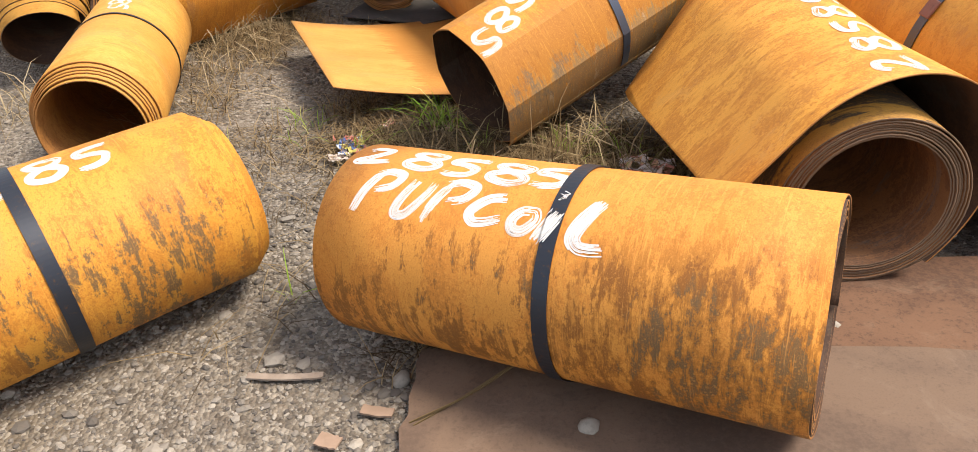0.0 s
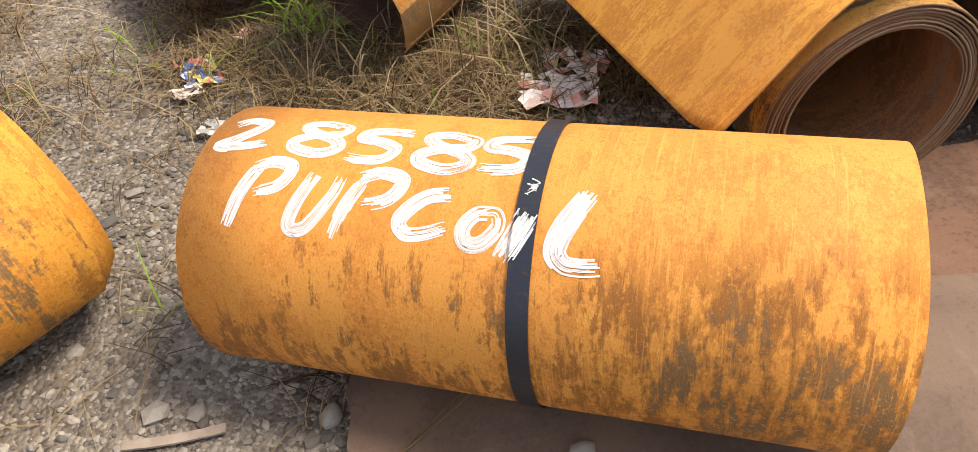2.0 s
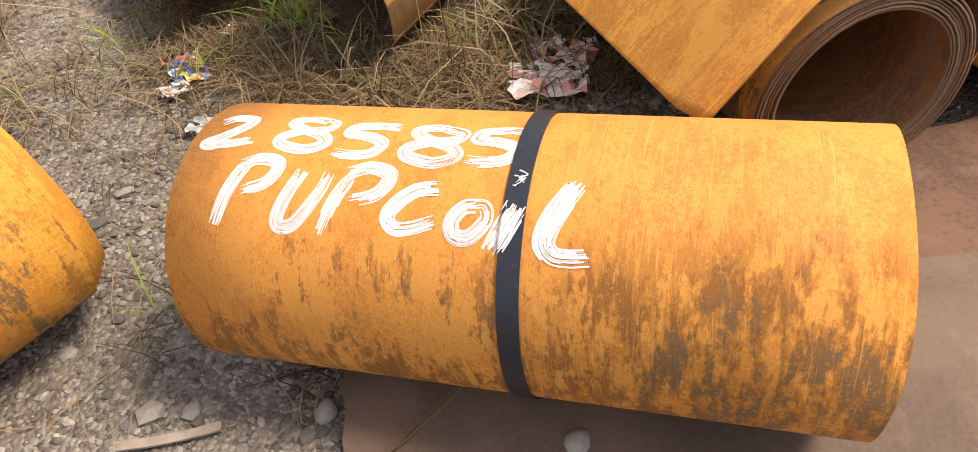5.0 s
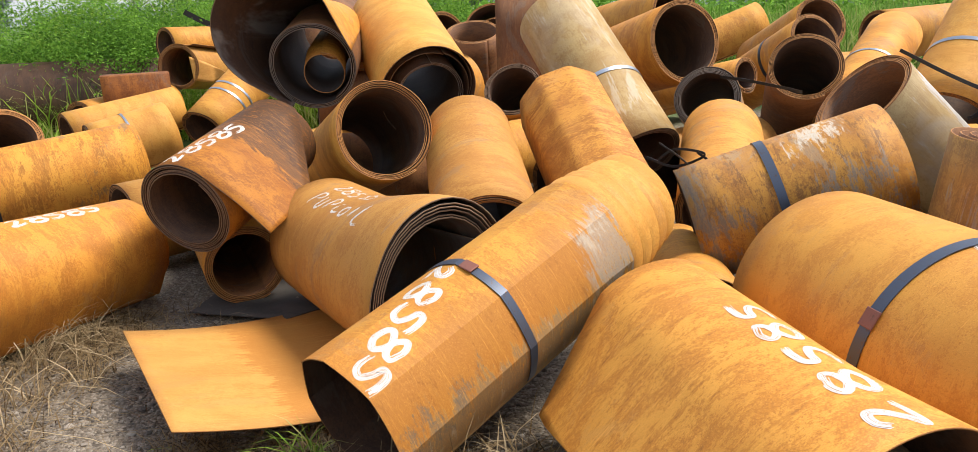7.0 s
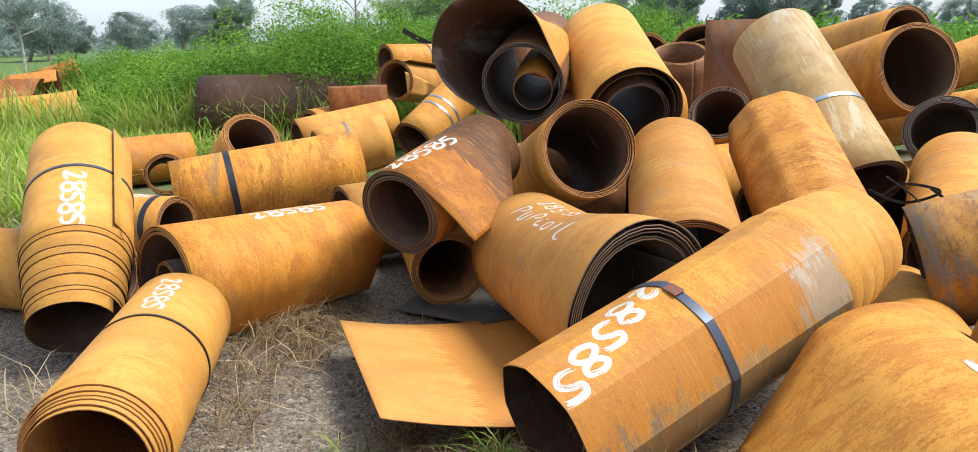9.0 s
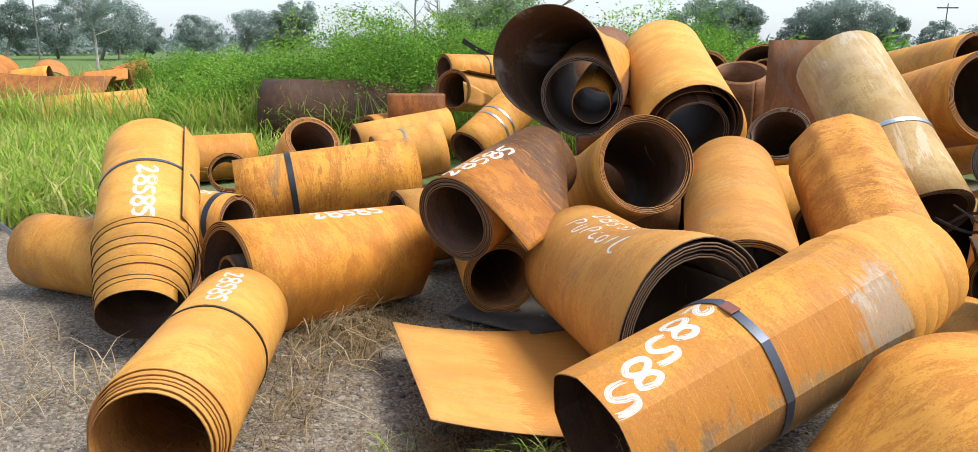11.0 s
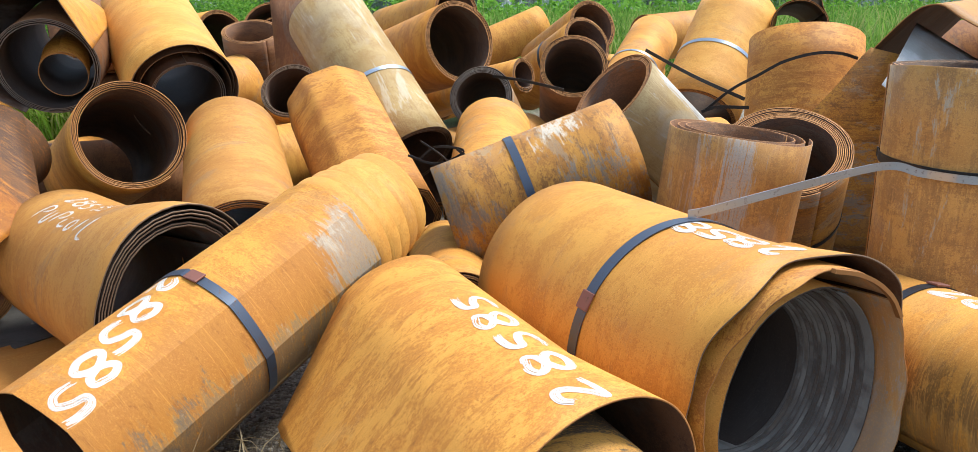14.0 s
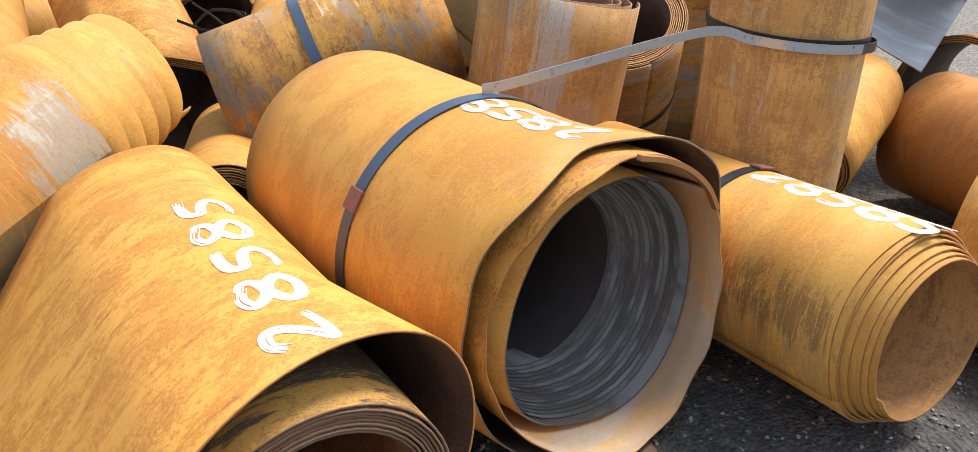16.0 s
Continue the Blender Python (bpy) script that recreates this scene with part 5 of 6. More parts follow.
# rusted offcuts further back
bent_sheet("short box of rusted sheet behind the coils", (-2.42, 8.80, 0.80), (-1.8, 8.95, 0.80), [(0.21, -0.3), (0.21, -0.15), (0.21, -0.01), (0.2, 0.0), (0.0, 0.0), (-0.2, 0.0), (-0.7, 0.0)], 0.0, 0.64, [RED, INNER_LIT, EDGE])
bent_sheet("flat brown steel plate standing on edge", (1.41, 7.95, 1.25), (1.85, 7.85, 1.25), [(0.36, 0.0), (0.1, 0.0), (-0.2, 0.0), (-0.5, 0.01), (-0.9, 0.0)], 0.0, 0.5, [BROWN, BROWN, EDGE])
# scrap lying in the field
bent_sheet("folded rusted sheet lying in the grass", (-9.75, 12.9, 0.46), (-8.3, 13.6, 0.62), bend([(-0.10, -0.5), (0.10, -0.2), (0.12, 0.05), (-0.12, 0.3), (-0.5, 0.45)]), np.interp(np.arange(25), [0, 12, 24], [0.25, 0.0, -0.2]), 1.7, [OCHRE, INNER, EDGE], dent=0.03)
bent_sheet("folded dark rusted sheet lying in the grass", (-12.0, 13.6, 0.62), (-9.6, 14.7, 0.52), bend([(-0.5, -0.9), (0.02, -0.5), (0.36, -0.1), (0.30, 0.1), (0.05, 0.4), (-0.5, 0.7)]), np.interp(np.arange(31), [0, 10, 20, 30], [0.4, 0.0, 0.15, -0.2]), np.interp(np.arange(31), [0, 12, 30], [2.2, 2.7, 2.4]), [RED, INNER_LIT, EDGE], dent=0.05)
for A, B, R in (((-11.9, 16.0, 0.55), (-12.6, 16.9, 0.8), 0.42), ((-10.7, 15.8, 0.6), (-11.0, 16.8, 0.5), 0.32), ((-13.2, 15.2, 0.5), (-13.3, 16.3, 0.9), 0.45), ((-11.2, 17.0, 0.7), (-10.6, 17.6, 0.95), 0.3), ((-7.6, 14.2, 0.4), (-7.2, 14.8, 0.45), 0.25)):
    coil("far rusted steel coil in the grass", A, B, R, ORANGE, wraps=3, inner=INNER_LIT)
bent_sheet("curled rusted offcut on the far scrap", (-10.6, 15.2, 0.75), (-9.8, 15.6, 0.85), bend([(-0.3, -0.4), (0.1, -0.2), (0.2, 0.0), (0.0, 0.3)]), 0.0, 0.9, [ORANGE, INNER_LIT, EDGE], dent=0.02)
bent_sheet("curled rusted offcut on the far scrap", (-12.3, 15.3, 0.8), (-11.6, 15.5, 0.9), bend([(-0.3, -0.3), (0.15, -0.1), (0.1, 0.15), (-0.3, 0.3)]), 0.0, 0.8, [OCHRE, INNER_LIT, EDGE], dent=0.02)

bent_sheet("torn pale flap of sheet in a coil's mouth", (-1.50, 9.68, 0.86), (-1.53, 9.70, 1.16), bend([(0.03, -0.19), (0.0, -0.05), (-0.04, 0.06), (0.03, 0.17)]), np.interp(np.arange(19), [0, 8, 18], [0.02, -0.03, 0.04]), np.interp(np.arange(19), [0, 10, 18], [0.29, 0.16, 0.06]), [PALE, PALE, EDGE], seed=3, dent=0.006)

# loose straps
ribbon("loose_strap", [(-4.96, 5.6, 0.44), (-4.72, 5.58, 0.30), (-4.33, 5.46, 0.12)], 0.05, STRAP_LIGHT, "grey steel strap lying in the grass")
ribbon("loose_strap", [(-2.0, 11.33, 1.62), (-1.8, 11.35, 1.50), (-1.5, 11.37, 1.36)], 0.07, STRAP_BLACK, "dark bent strap sticking out of the bushes")
ribbon("loose_strap", [(2.68, 5.89, 0.98), (2.75, 5.64, 0.97), (2.82, 5.38, 0.95), (2.86, 5.12, 0.93)], 0.02, STRAP_BLACK, "thin black strap across open coils")
ribbon("loose_strap", [(1.45, 4.3, 0.75), (1.57, 4.2, 0.71), (1.69, 4.11, 0.78), (1.59, 4.25, 0.79), (1.52, 4.32, 0.72)], 0.013, STRAP_BLACK, "tangled black steel strap on the coils")
ribbon("loose_strap", [(1.66, 4.14, 0.79), (1.70, 4.08, 0.74), (1.66, 4.02, 0.66), (1.64, 3.98, 0.60)], 0.014, STRAP_BLACK, "tangled black steel strap on the coils")
ribbon("loose_strap", [(1.52, 4.29, 0.82), (1.59, 4.2, 0.76), (1.63, 4.05, 0.70), (1.66, 3.90, 0.70)], 0.009, STRAP_BLACK, "thin black strap end over a coil")
ribbon("loose_strap", [(3.33, 4.85, 1.19), (3.44, 4.49, 1.04), (3.54, 4.12, 0.92)], 0.022, STRAP_BLACK, "black steel strap lying over the coils")
ribbon("loose_strap", [(4.32, 3.0, 1.27), (4.28, 3.06, 1.2), (4.14, 3.18, 1.07)], 0.03, STRAP_LIGHT, "grey steel strap end on a bent sheet")
ribbon("loose_strap", [(3.36, 4.26, 0.85), (3.52, 4.22, 0.97), (3.65, 4.13, 1.06), (3.73, 4.02, 1.14), (3.82, 3.88, 1.19), (3.92, 3.79, 1.19), (4.01, 3.74, 1.16)], 0.018, STRAP_BLACK, "black steel strap arched over the coils")
ribbon("loose_strap", [(3.35, 4.28, 0.84), (3.42, 4.22, 0.87), (3.56, 4.1, 0.87)], 0.02, STRAP_BLACK, "short black steel strap on the coils")
tc = np.array([2.875, 2.33])
arc = [tuple(tc + 0.272 * np.array([math.cos(radians(a)), math.sin(radians(a))])) for a in (-15, -40, -65, -90, -115, -140, -165)]
arc = [(x, y, 0.872 + 0.0067 * i) for i, (x, y) in enumerate(arc)]
# One strap: its dark reflection round the bend is put into the colour.
ribbon("loose_strap", arc[:4], 0.03, STRAP_BLACK, "bend of the bright strap, coloured black for its dark reflection")
ribbon("loose_strap", arc[3:] + [(2.50, 2.33, 0.935), (2.1, 2.38, 0.885), (1.85, 2.42, 0.845), (1.76, 2.43, 0.838)], 0.028, STRAP_LIGHT, "bright grey steel strap stretched between two coils")


# ---- the background ----
def blades(name, spots, height, width, bend, mat, label, seed, category="grass"):
    """Many curved grass blades in one mesh. spots: (n, 3) roots."""
    rng = np.random.RandomState(seed)
    n = len(spots)
    ang = rng.rand(n) * 6.283
    h = height * rng.uniform(0.5, 1.25, n)
    w = width * rng.uniform(0.6, 1.3, n)
    b = bend * rng.uniform(0.2, 1.4, n)
    d = np.stack([np.cos(ang), np.sin(ang)], 1)
    p = np.stack([-d[:, 1], d[:, 0]], 1)
    V = np.zeros((n, 7, 3))
    for k, (f, ww) in enumerate(((0, 1.0), (0.4, 0.9), (0.75, 0.6))):
        c = spots[:, :2] + d * (b * h * f * f)[:, None]
        z = spots[:, 2] + np.maximum(h * f * (1 - 0.35 * b * f), 0.04 * h)
        for sgn, o in ((-1, 0), (1, 1)):
            V[:, 2 * k + o, :2] = c + p * (sgn * ww * w / 2)[:, None]
            V[:, 2 * k + o, 2] = z
    V[:, 6, :2] = spots[:, :2] + d * (b * h)[:, None]
    V[:, 6, 2] = spots[:, 2] + np.maximum(h * (1 - 0.45 * b), 0.06 * h)
    base = np.arange(n)[:, None] * 7
    F = [tuple(r) for q in ((0, 1, 3, 2), (2, 3, 5, 4)) for r in (base + np.array(q))]
    F += [tuple(r) for r in (base + np.array((4, 5, 6)))]
    ob = mesh_ob(name, V.reshape(-1, 3), F, [mat])
    return tagged(ob, label, category, kind="stuff")


def leaves(centres, size, seed, up=0.5):
    """Leaf quads round the given points."""
    rng = np.random.RandomState(seed)
    n = len(centres)
    nrm = rng.normal(size=(n, 3))
    nrm[:, 2] = np.abs(nrm[:, 2]) + up
    nrm /= np.linalg.norm(nrm, axis=1)[:, None]
    t = np.cross(nrm, rng.normal(size=(n, 3)))
    t /= np.linalg.norm(t, axis=1)[:, None]
    b = np.cross(nrm, t)
    s = (size * rng.uniform(0.6, 1.4, n))[:, None]
    V = np.stack([centres - t * s, centres + b * s * 0.42, centres + t * s, centres - b * s * 0.42], 1)
    F = np.arange(4 * n).reshape(-1, 4)
    return V.reshape(-1, 3), F


def bush(name, spots, label, mat, seed, size=0.06):
    """Leaf clumps; spots: rows of x, y, radius, height, leaves."""
    rng = np.random.RandomState(seed)
    P = []
    for x, y, r, h, n in spots:
        clumps_ = 26
        k = int(n / clumps_)
        a, q = rng.rand(clumps_) * 6.283, np.sqrt(rng.rand(clumps_)) * r
        z = h * (0.25 + 0.75 * rng.rand(clumps_) ** 0.6) * (1 - 0.4 * (q / r) ** 2)
        c = np.stack([x + q * np.cos(a), y + q * np.sin(a), z], 1)
        drape = rng.normal(size=(clumps_, k, 3))
        drape *= (rng.rand(clumps_, k, 1) ** 0.5) / np.linalg.norm(drape, axis=2, keepdims=True) * [0.30, 0.30, 0.19] * rng.uniform(0.6, 1.15, (clumps_, 1, 1))
        drape[:, :, 2] -= 1.1 * (drape[:, :, 0] ** 2 + drape[:, :, 1] ** 2)
        P.append((c[:, None, :] + drape).reshape(-1, 3))
    V, F = leaves(np.concatenate(P), size, seed)
    ob = mesh_ob(name, V, F, [mat], smooth=False)
    return tagged(ob, label, "bush", kind="stuff")


rng = np.random.RandomState(11)
spots = []
for i in range(330):
    x = rng.uniform(-11, 2.0)
    spots.append((x, rng.uniform(11.3, 15) + max(0, -x - 4) * 0.3 + (3.5 if x < -7 else 0), rng.uniform(0.4, 0.85), (rng.uniform(1.45, 2.25) + (0.5 if rng.rand() < 0.1 else 0)) * (0.66 if x < -4.8 else 1.0), 1650))
bush("green_bushes", spots[0::2], "dense green leafy bushes behind the heap", BUSH, 5, 0.023)
bush("green_bushes", spots[1::4], "pale green leafy bushes behind the heap", BUSH_PALE, 15, 0.024)
bush("green_bushes", spots[3::4], "dark green leafy bushes behind the heap", BUSH_DARK, 25, 0.023)
spots = [(rng.uniform(3, 26), rng.uniform(17, 26), rng.uniform(0.6, 1.4), rng.uniform(1.2, 2.0), 260) for i in range(170)]
bush("green_bushes", spots, "green bushes in the distance", BUSH, 6, 0.10)


def field(n, seed, x0, x1, y0, y1):
    r = np.random.RandomState(seed)
    return np.stack([r.uniform(x0, x1, n), r.uniform(y0, y1, n), np.full(n, -0.01)], 1)


blades("tall_grass", np.concatenate([field(5000, 1, -9.5, -3.4, 9.7, 12), field(16000, 2, -12, -4.6, 6.2, 12)]), 0.50, 0.021, 1.0, GREENGRASS, "tall green grass beside the yard", 8)
blades("tall_grass", np.concatenate([field(5000, 13, -6.2, 0.5, 10.9, 12.2), field(7000, 14, -16, -6, 15, 22), field(2200, 15, -14, -6.8, 11.6, 13.0)]), 1.0, 0.02, 0.75, GREENGRASS, "tall green grass in front of the bushes", 18)
blades("tall_grass", np.concatenate([field(8000, 3, 2, 12, 11, 16), field(9000, 4, 6, 22, 10, 18)]), 1.45, 0.026, 0.6, DEEPGRASS, "tall green grass behind the heap", 9)


def tree_mesh(seed, h, spread, n):
    """A trunk with limbs and a crown of leaf clumps; returns two meshes."""
    rng = np.random.RandomState(seed)
    bm = bmesh.new()

    def limb(a, b, r0, r1):
        a, b = Vector(a), Vector(b)
        d = b - a
        m = Matrix.Translation((a + b) / 2) @ d.to_track_quat("Z", "Y").to_matrix().to_4x4()
        bmesh.ops.create_cone(bm, cap_ends=True, segments=7, radius1=r0, radius2=r1, depth=d.length, matrix=m)
    top = (rng.uniform(-0.3, 0.3), rng.uniform(-0.3, 0.3), h * 0.55)
    limb((0, 0, -0.1), top, h * 0.03, h * 0.018)
    P = []
    for i in range(12):
        a = rng.rand() * 6.283
        e = (top[0] + math.cos(a) * spread * 0.6, top[1] + math.sin(a) * spread * 0.6, h * rng.uniform(0.4, 0.85))
        limb((top[0] * 0.7, top[1] * 0.7, h * rng.uniform(0.25, 0.5)), e, h * 0.009, h * 0.003)
    for i in range(80):
        d = rng.normal(size=3)
        d *= rng.uniform(0.35, 1.0) ** 0.6 / np.linalg.norm(d)
        c = np.array([top[0], top[1], h * 0.56]) + d * [spread * 0.95, spread * 0.95, h * 0.42]
        k = n // 80
        ball = rng.normal(size=(k, 3))
        ball *= (rng.rand(k) ** 0.45 / np.linalg.norm(ball, axis=1))[:, None]
        P.append(c + ball * spread * [0.27, 0.27, 0.19] * rng.uniform(0.6, 1.2))
    trunk = bpy.data.meshes.new("trunk")
    bm.to_mesh(trunk)
    bm.free()
    trunk.materials.append(BARK)
    V, F = leaves(np.concatenate(P), h * 0.017, seed, 0.2)
    crown = bpy.data.meshes.new("crown")
    crown.from_pydata([tuple(v) for v in V], [], [tuple(f) for f in F])
    crown.materials.append(TREELEAF)
    return trunk, crown


TREE_MESHES = [tree_mesh(20 + k, 1.0, 0.42 + 0.06 * k, 15000) for k in range(4)]


# the same crowns in the leaf colour that carries the haze
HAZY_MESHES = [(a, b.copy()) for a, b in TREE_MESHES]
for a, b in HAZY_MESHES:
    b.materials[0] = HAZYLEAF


def tree(x, y, h, k, turn, hazy):
    root = new("tree")
    root.matrix_basis = Matrix.Translation((x, y, 0)) @ Matrix.Rotation(turn, 4, "Z") @ Matrix.Scale(h, 4)
    tagged(root, "distant broad-crowned green tree", "tree", "distant trees")
    for nm, me in zip(("trunk", "crown"), HAZY_MESHES[k] if hazy else TREE_MESHES[k]):
        o = new(nm, me)
        o.parent = root


# rows: direction in degrees from +y to the right, distance, height over the ground
for i, (az, d, h) in enumerate([(-39.5, 95, 5.8), (-36.5, 100, 5.2), (-44, 90, 6.5), (-34.2, 92, 5.6), (-33.0, 96, 4.6), (-31.5, 100, 3.8), (-28.5, 95, 4.5), (-25.2, 110, 5.6), (-21.0, 110, 7.2), (-23, 112, 5.6),
                                (7.2, 120, 8.0), (9.0, 125, 7.0), (10.8, 120, 8.4), (13.5, 125, 6.8), (16.2, 125, 8.2), (18.0, 120, 7.6), (19.8, 125, 6.8), (22, 130, 5.2), (25, 125, 4.6), (28, 120, 4.4), (31, 110, 5.4), (33.5, 100, 6.8),
                                (36.5, 100, 5.8), (39.2, 95, 6.6), (42, 30, 3.0), (44, 60, 5), (48, 60, 6), (52, 70, 7), (-48, 80, 7), (-7, 26, 3.2), (-5.5, 25, 3.4)]):
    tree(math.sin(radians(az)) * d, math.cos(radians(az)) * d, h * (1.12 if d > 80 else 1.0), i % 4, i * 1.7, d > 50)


def slender_tree(x, y, h, seed, label, leaf=900, lean=0.02, bark=None, low=0.45):
    """A thin tree: a tapered trunk, forked limbs with twigs, and sparse tufts of leaves at their ends (none where leaf is 0)."""
    q = np.random.RandomState(seed)
    root = new("tree")
    root.matrix_basis = Matrix.Translation((x, y, 0))
    tagged(root, label, "tree", "slender trees")
    bm = bmesh.new()

    def limb(a, b, r0, r1):
        a, b = Vector(a), Vector(b)
        m = Matrix.Translation((a + b) / 2) @ (b - a).to_track_quat("Z", "Y").to_matrix().to_4x4()
        bmesh.ops.create_cone(bm, cap_ends=True, segments=6, radius1=r0, radius2=r1, depth=(b - a).length, matrix=m)
    knots = [(lean * h * k / 6 + q.uniform(-0.012, 0.012) * h, q.uniform(-0.012, 0.012) * h, h * k / 6) for k in range(7)]
    knots[0] = (0, 0, -0.1)
    for k in range(6):
        limb(knots[k], knots[k + 1], h * 0.016 * (1 - k / 7), h * 0.016 * (1 - (k + 1) / 7))
    tips = []
    for k in range(22):
        f = q.uniform(low, 1.0)
        a = np.array(knots[min(int(f * 6), 5)]) * [1, 1, 0] + [0, 0, f * h]
        ang, out = q.rand() * 6.283, h * q.uniform(0.10, 0.26) * (1.25 - f)  * 1.5
        b = a + [math.cos(ang) * out, math.sin(ang) * out, out * q.uniform(0.2, 0.9)]
        limb(a, b, h * 0.005, h * 0.0025)
        for _ in range(3):
            c = b + q.normal(size=3) * h * 0.05 + [0, 0, h * 0.02]
            limb((a + b) / 2 if q.rand() < 0.4 else b, c, h * 0.0025, h * 0.001)
            tips.append(c)
    part("trunk", bm, bark or BARK, root)
    if leaf:
        P = np.array(tips)[q.randint(0, len(tips), leaf)] + q.normal(size=(leaf, 3)) * h * 0.026
        V, F = leaves(P, h * 0.008, seed, 0.2)
        mesh_ob("crown", V, F, [HAZYLEAF if leaf > 3000 else SPARSELEAF], root, "", smooth=False)


PALEBARK = simple("pale_bark", (0.42, 0.39, 0.35), (0.27, 0.24, 0.21), 4, 0.9, 0.4)
slender_tree(-2.6, 29.0, 7.5, 3, "slender tree with a straight pale trunk and sparse leaves", 2600, 0.0, None, 0.25)
slender_tree(-4.5, 30.0, 6.2, 4, "slender tree with thin limbs and sparse leaves", 1900, 0.05, None, 0.3)
slender_tree(-6.6, 33.0, 4.6, 5, "bare leafless young tree", 0, -0.02, None, 0.35)
slender_tree(-8.2, 35.0, 4.8, 6, "bare leafless young tree", 0, 0.03, None, 0.35)
slender_tree(-25.6, 37.7, 5.4, 7, "tree with a pale forked trunk and broad crown", 12000, -0.03, PALEBARK, 0.28)


def pole(x, y, h, r, label):
    bm = bmesh.new()
    bmesh.ops.create_cone(bm, cap_ends=True, segments=8, radius1=r, radius2=r * 0.7, depth=h, matrix=Matrix.Translation((0, 0, h / 2 - 0.05)))
    root = new("utility_pole")
    root.matrix_basis = Matrix.Translation((x, y, 0))
    tagged(root, label, "pole", "poles")
    part("shaft", bm, POLE, root)
    bm = bmesh.new()
    bmesh.ops.create_cube(bm, size=1, matrix=Matrix.Translation((0, 0, h * 0.93)) @ Matrix.Diagonal((1.3, 0.09, 0.09, 1)))
    part("cross_arm", bm, POLE, root)


for x, y, h in ((18.6, 35.9, 7.5), (24.1, 41.9, 7.5), (22.9, 55.9, 4.6), (-30.7, 40.1, 7.0)):
    pole(x, y, h, 0.05, "thin grey utility pole far away")


def woods():
    """A band of far trees all along the skyline, as one mass of leaf clumps."""
    r = np.random.RandomState(31)
    P = []
    for i in range(170):
        a = radians(r.uniform(-75, 70))
        d = r.uniform(125, 165)
        h = r.uniform(2.0, 5.0)
        c = np.array([math.sin(a) * d, math.cos(a) * d, h * 0.5])
        P.append(c + r.normal(size=(260, 3)) * [2.4, 2.4, h * 0.22])
    V, F = leaves(np.concatenate(P), 0.42, 32, 0.2)
    tagged(mesh_ob("distant_woods", V, F, [HAZYLEAF], smooth=False), "line of far trees in leaf colour paled for haze", "woods", kind="stuff")


woods()


# ---- small things on the ground ----
def ico(sub=1):
    bm = bmesh.new()
    bmesh.ops.create_icosphere(bm, subdivisions=sub, radius=1)
    V = np.array([v.co[:] for v in bm.verts])
    F = np.array([[v.index for v in f.verts] for f in bm.faces])
    bm.free()
    return V, F


def stones(name, spots, size, mat, label, seed):
    r = np.random.RandomState(seed)
    V0, F0 = ico(1)
    n = len(spots)
    s = size * r.lognormal(0, 0.45, n)
    sc = s[:, None] * r.uniform(0.6, 1.3, (n, 3)) * [1, 1, 0.62]
    jig = 1 + r.uniform(-0.22, 0.22, (n, len(V0), 1))
    a = r.rand(n) * 6.283
    W = V0[None] * jig * sc[:, None, :]
    c, d = np.cos(a)[:, None], np.sin(a)[:, None]
    X = W[:, :, 0] * c - W[:, :, 1] * d
    Y = W[:, :, 0] * d + W[:, :, 1] * c
    V = np.stack([X + spots[:, :1], Y + spots[:, 1:2], W[:, :, 2] + (ground_height(spots[:, 0], spots[:, 1]) + 0.25 * sc[:, 2])[:, None]], 2)
    F = (F0[None] + (np.arange(n) * len(V0))[:, None, None]).reshape(-1, 3)
    ob = mesh_ob(name, V.reshape(-1, 3), F, [mat], smooth=False)
    return tagged(ob, label, "gravel", kind="stuff")


r = np.random.RandomState(41)
near = np.concatenate([np.stack([r.uniform(-2.2, 0.9, 24000), r.uniform(0.7, 3.1, 24000)], 1), np.stack([r.uniform(1.4, 4.2, 6000), r.uniform(0.6, 3.0, 6000)], 1), np.stack([r.uniform(-3.2, 0.5, 5000), r.uniform(2.8, 5.6, 5000)], 1)])
stones("gravel", near, 0.0043, STONE, "small grey gravel stones", 42)
mid = np.concatenate([np.stack([r.uniform(-2.2, 0.9, 2600), r.uniform(0.7, 2.6, 2600)], 1), np.stack([r.uniform(-2.6, 0.9, 3500), r.uniform(2.0, 5.2, 3500)], 1)])
stones("gravel", mid, 0.0078, STONE, "grey gravel stones among the coils", 44)
big = np.stack([r.uniform(-1.6, -0.3, 90), r.uniform(0.8, 2.2, 90)], 1)
stones("gravel", big, 0.0105, STONE, "larger grey gravel stones", 43)


def clumps(n, seed, cx, cy, sx, sy, per, tight):
    q = np.random.RandomState(seed)
    c = np.stack([q.normal(cx, sx, n), q.normal(cy, sy, n)], 1)
    p = np.repeat(c, per, 0) + q.normal(size=(n * per, 2)) * tight
    return np.concatenate([p, ground_height(p[:, 0], p[:, 1])[:, None]], 1)


straw = np.concatenate([clumps(80, 51, 0.05, 2.6, 0.34, 0.16, 36, 0.06), clumps(60, 52, -0.5, 3.0, 0.35, 0.18, 26, 0.07), clumps(30, 53, 0.72, 2.6, 0.12, 0.15, 26, 0.06), clumps(70, 54, -1.55, 4.45, 0.3, 0.22, 30, 0.06),
                        clumps(40, 56, -0.95, 2.6, 0.35, 0.4, 9, 0.06), clumps(40, 57, -1.5, 3.6, 0.12, 0.5, 9, 0.05), clumps(3, 58, -0.28, 1.6, 0.03, 0.05, 8, 0.02)])
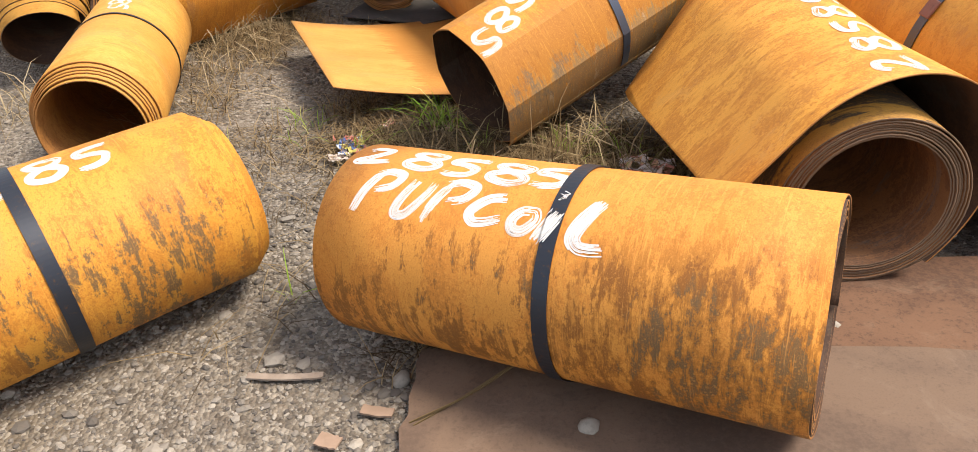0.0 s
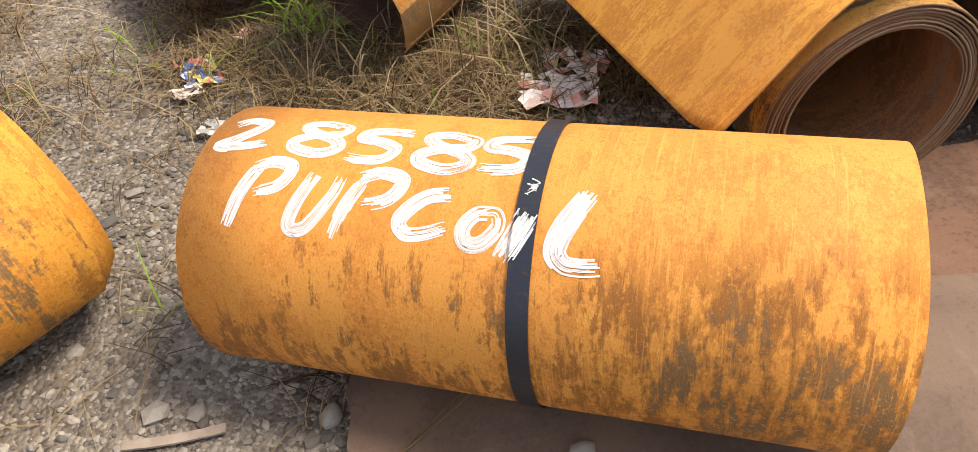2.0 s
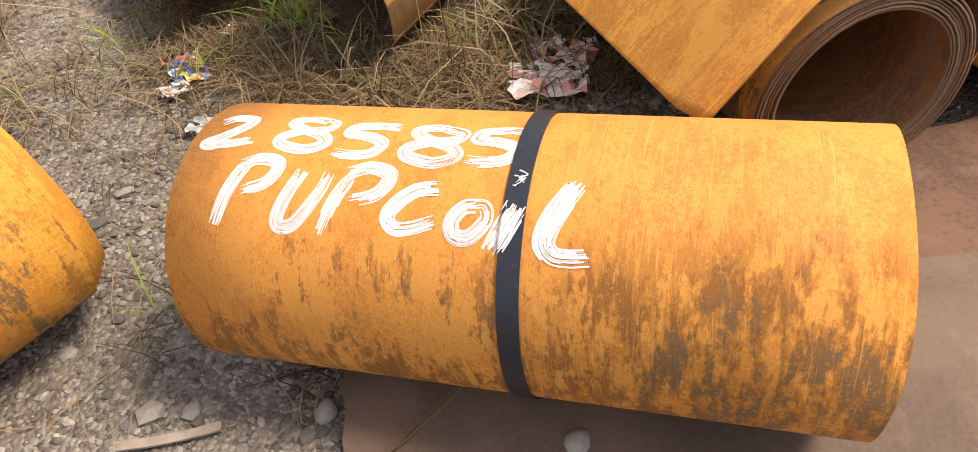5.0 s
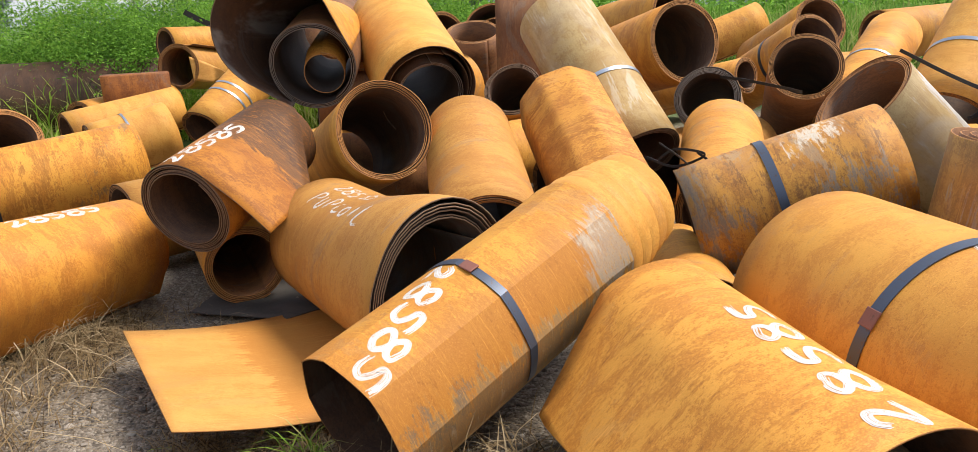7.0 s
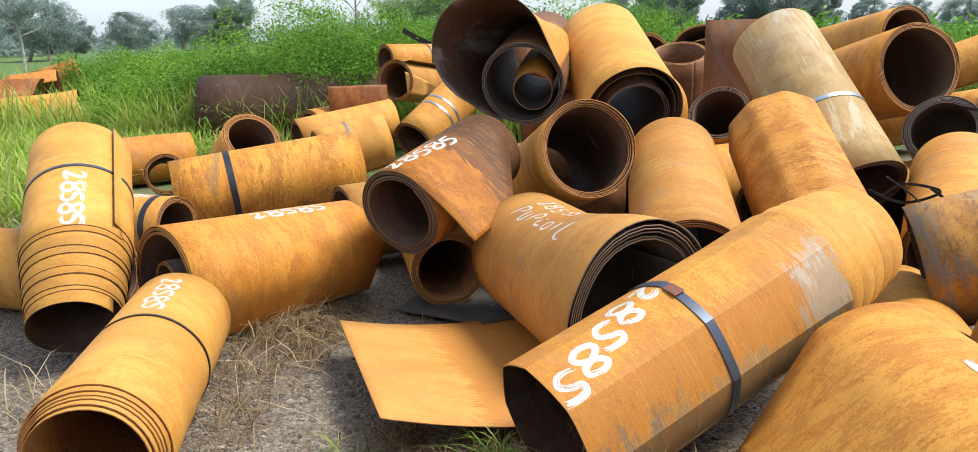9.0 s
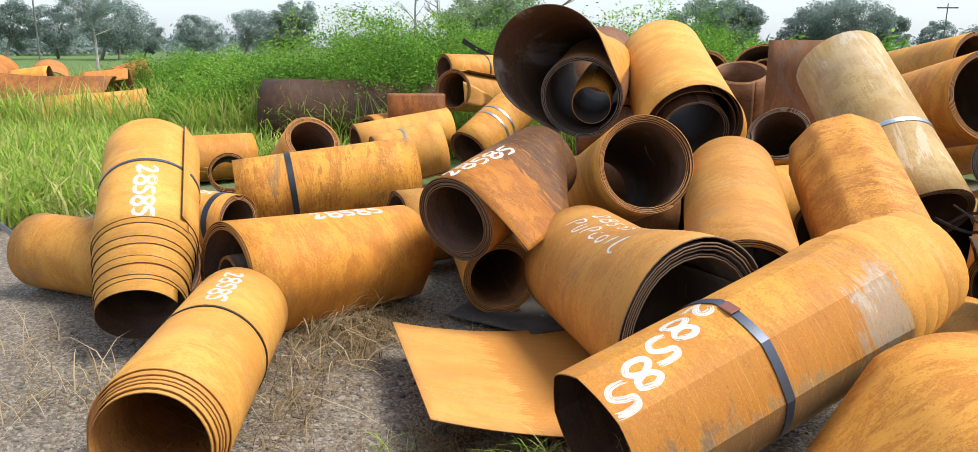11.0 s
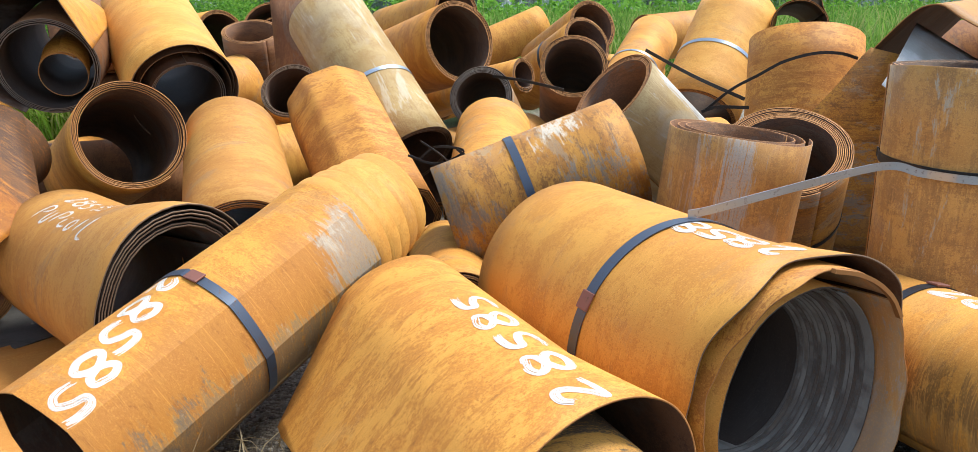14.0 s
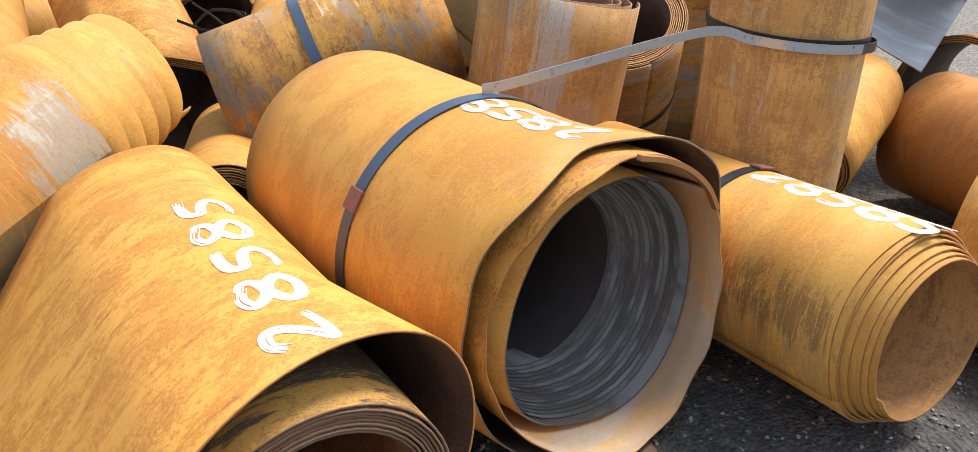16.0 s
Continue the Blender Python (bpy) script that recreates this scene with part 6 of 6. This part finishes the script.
blades("dry_grass", np.concatenate([straw, straw + [0.03, -0.02, 0.0]])[::2], 0.125, 0.0042, 2.2, DRYGRASS, "matted dry straw and dead grass on the ground", 61, "dry grass")
green = np.concatenate([clumps(7, 62, -0.1, 2.75, 0.35, 0.14, 22, 0.025), clumps(8, 63, 0.45, 2.65, 0.18, 0.12, 18, 0.025), clumps(8, 64, -1.0, 2.7, 0.3, 0.35, 12, 0.02), clumps(5, 65, -0.75, 3.05, 0.2, 0.1, 18, 0.03)])
blades("green_grass", green[::3], 0.13, 0.0042, 1.1, GREENGRASS, "sparse green grass tufts among the straw", 66)
tufts = np.concatenate([clumps(18, 71, -1.52, 4.5, 0.08, 0.22, 16, 0.045), clumps(10, 72, -1.45, 3.4, 0.08, 0.25, 8, 0.04), clumps(18, 73, -2.5, 3.45, 0.3, 0.3, 8, 0.06), clumps(16, 74, 0.1, 2.75, 0.3, 0.12, 9, 0.05)])
clump = np.random.RandomState(91).normal(0, 1, (46, 3)) * [0.05, 0.045, 0.0] + [-0.27, 2.99, 0.0]
blades("green_grass", clump, 0.19, 0.006, 1.2, GREENGRASS, "green grass tuft at the mouth of a coil", 92)
blades("dry_grass", tufts, 0.24, 0.0055, 1.8, PALESTRAW, "long pale bent straw strands", 75, "dry grass")
long_straw = clumps(9, 67, -0.1, 2.66, 0.22, 0.08, 9, 0.04)
blades("dry_grass", long_straw, 0.34, 0.004, 0.9, DRYGRASS, "long bent dry stalks", 68, "dry grass")


def scrap(name, x, y, size, cols, label, seed, category="litter"):
    """A crumpled wrapper: a folded sheet of patches in its colours."""
    q = np.random.RandomState(seed)
    n = 9
    V, F, mi = [], [], []
    for i in range(n):
        for j in range(n):
            u, v = i / (n - 1) - 0.5, j / (n - 1) - 0.5
            V.append((size * (u + q.uniform(-0.05, 0.05)), size * 0.7 * (v + q.uniform(-0.05, 0.05)), abs(q.normal()) * size * 0.075 + 0.03))
            if i and j:
                if q.rand() < 0.9:
                    F.append(((i - 1) * n + j - 1, i * n + j - 1, i * n + j, (i - 1) * n + j))
                    mi.append(int(q.rand() ** 1.6 * len(cols)))
    mats = [simple(name + "_paper", c, [0.75 * k for k in c], 40, 0.5) for c in cols]
    ob = mesh_ob(name, V, F, mats, mat_index=mi, smooth=False)
    ob.matrix_basis = pose(x, y, float(ground_height(x, y)), 0, 0, q.rand() * 360)
    return tagged(ob, label, category)


scrap("paper_litter", 0.53, 2.56, 0.20, [(0.78, 0.70, 0.66), (0.74, 0.30, 0.24), (0.76, 0.48, 0.28)], "torn red and white paper wrapper on the ground", 3)
scrap("paper_litter", 0.44, 2.42, 0.24, [(0.80, 0.72, 0.68), (0.76, 0.58, 0.50), (0.74, 0.34, 0.28)], "torn red and white paper wrapper on the ground", 4)
scrap("plastic_wrapper", -0.65, 2.82, 0.17, [(0.1, 0.18, 0.42), (0.62, 0.52, 0.14), (0.64, 0.66, 0.64), (0.6, 0.2, 0.15)], "crumpled blue and yellow plastic wrapper", 5)
scrap("paper_scrap", -0.68, 2.72, 0.09, [(0.6, 0.5, 0.44)], "pale torn paper scrap", 6)
scrap("plastic_scrap", -0.57, 2.50, 0.11, [(0.50, 0.47, 0.43), (0.38, 0.36, 0.32)], "dirty white plastic scrap", 7)
scrap("paper_scrap", -0.52, 3.05, 0.06, [(0.6, 0.25, 0.2), (0.6, 0.55, 0.5)], "small red and white paper scrap", 8)


def offcut(name, x, y, lx, ly, turn, mat, label, seed, category):
    """A thin strip lying on the ground, slightly bowed."""
    V, F = [], []
    q = np.random.RandomState(seed)
    n = 8
    for i in range(n + 1):
        u = i / n - 0.5
        w = ly * (0.5 + q.uniform(-0.05, 0.05))
        for v, z in ((-w, 0), (w, 0), (w, 0.006), (-w, 0.006)):
            V.append((u * lx, v + 0.08 * lx * u * u, z + 0.012 + 0.05 * lx * u * u))
        if i:
            k = 4 * i
            for j in range(4):
                F.append((k - 4 + j, k - 4 + (j + 1) % 4, k + (j + 1) % 4, k + j))
    F += [(0, 1, 2, 3), (len(V) - 1, len(V) - 2, len(V) - 3, len(V) - 4)]
    ob = mesh_ob(name, V, F, [mat], smooth=False)
    ob.matrix_basis = pose(x, y, float(ground_height(x, y)), 0, 0, turn)
    return tagged(ob, label, category)


WOOD = simple("weathered_wood", (0.20, 0.15, 0.115), (0.30, 0.24, 0.19), 18, 0.85, 0.3)
CARD = simple("card", (0.32, 0.22, 0.16), (0.24, 0.16, 0.11), 12, 0.9)
offcut("wood_strip", -0.63, 1.50, 0.21, 0.022, -2, WOOD, "thin weathered wooden strip on the gravel", 2, "wood strip")
offcut("card_scrap", -0.36, 1.36, 0.085, 0.03, -12, CARD, "small brown card scrap on the gravel", 3, "scrap")
offcut("card_scrap", -0.47, 1.27, 0.06, 0.04, -20, CARD, "small brown card scrap on the gravel", 4, "scrap")
offcut("metal_scrap", 1.16, 1.80, 0.1, 0.03, 10, STRAP_BLACK, "small dark metal scrap on the plate", 5, "scrap")


def stone(x, y, s, seed, label):
    q = np.random.RandomState(seed)
    V, F = ico(2)
    V = V * (1 + 0.10 * np.sin(V[:, :1] * 3 + q.rand() * 6) + 0.08 * np.sin(V[:, 1:2] * 4 + 1) + q.uniform(-0.04, 0.04, (len(V), 1))) * np.array(s)
    ob = mesh_ob("stone", V, F, [STONE])
    ob.matrix_basis = pose(x, y, float(ground_height(x, y)) + 0.5 * s[2], 0, 0, q.rand() * 90)
    return tagged(ob, label, "stone")


stone(-0.31, 1.485, (0.034, 0.024, 0.02), 1, "smooth grey stone on the gravel")
stone(0.17, 1.27, (0.034, 0.03, 0.035), 2, "pale grey stone beneath the coil")
ribbon("straw_stalk", [(-0.27, 1.30, 0.02), (-0.12, 1.36, 0.05), (0.0, 1.42, 0.09)], 0.006, PALESTRAW, "dry straw stalk lying on the plate", category="straw")
ribbon("straw_stalk", [(-0.26, 1.29, 0.02), (-0.14, 1.37, 0.03), (-0.02, 1.44, 0.06)], 0.005, PALESTRAW, "dry straw stalk lying on the plate", category="straw")
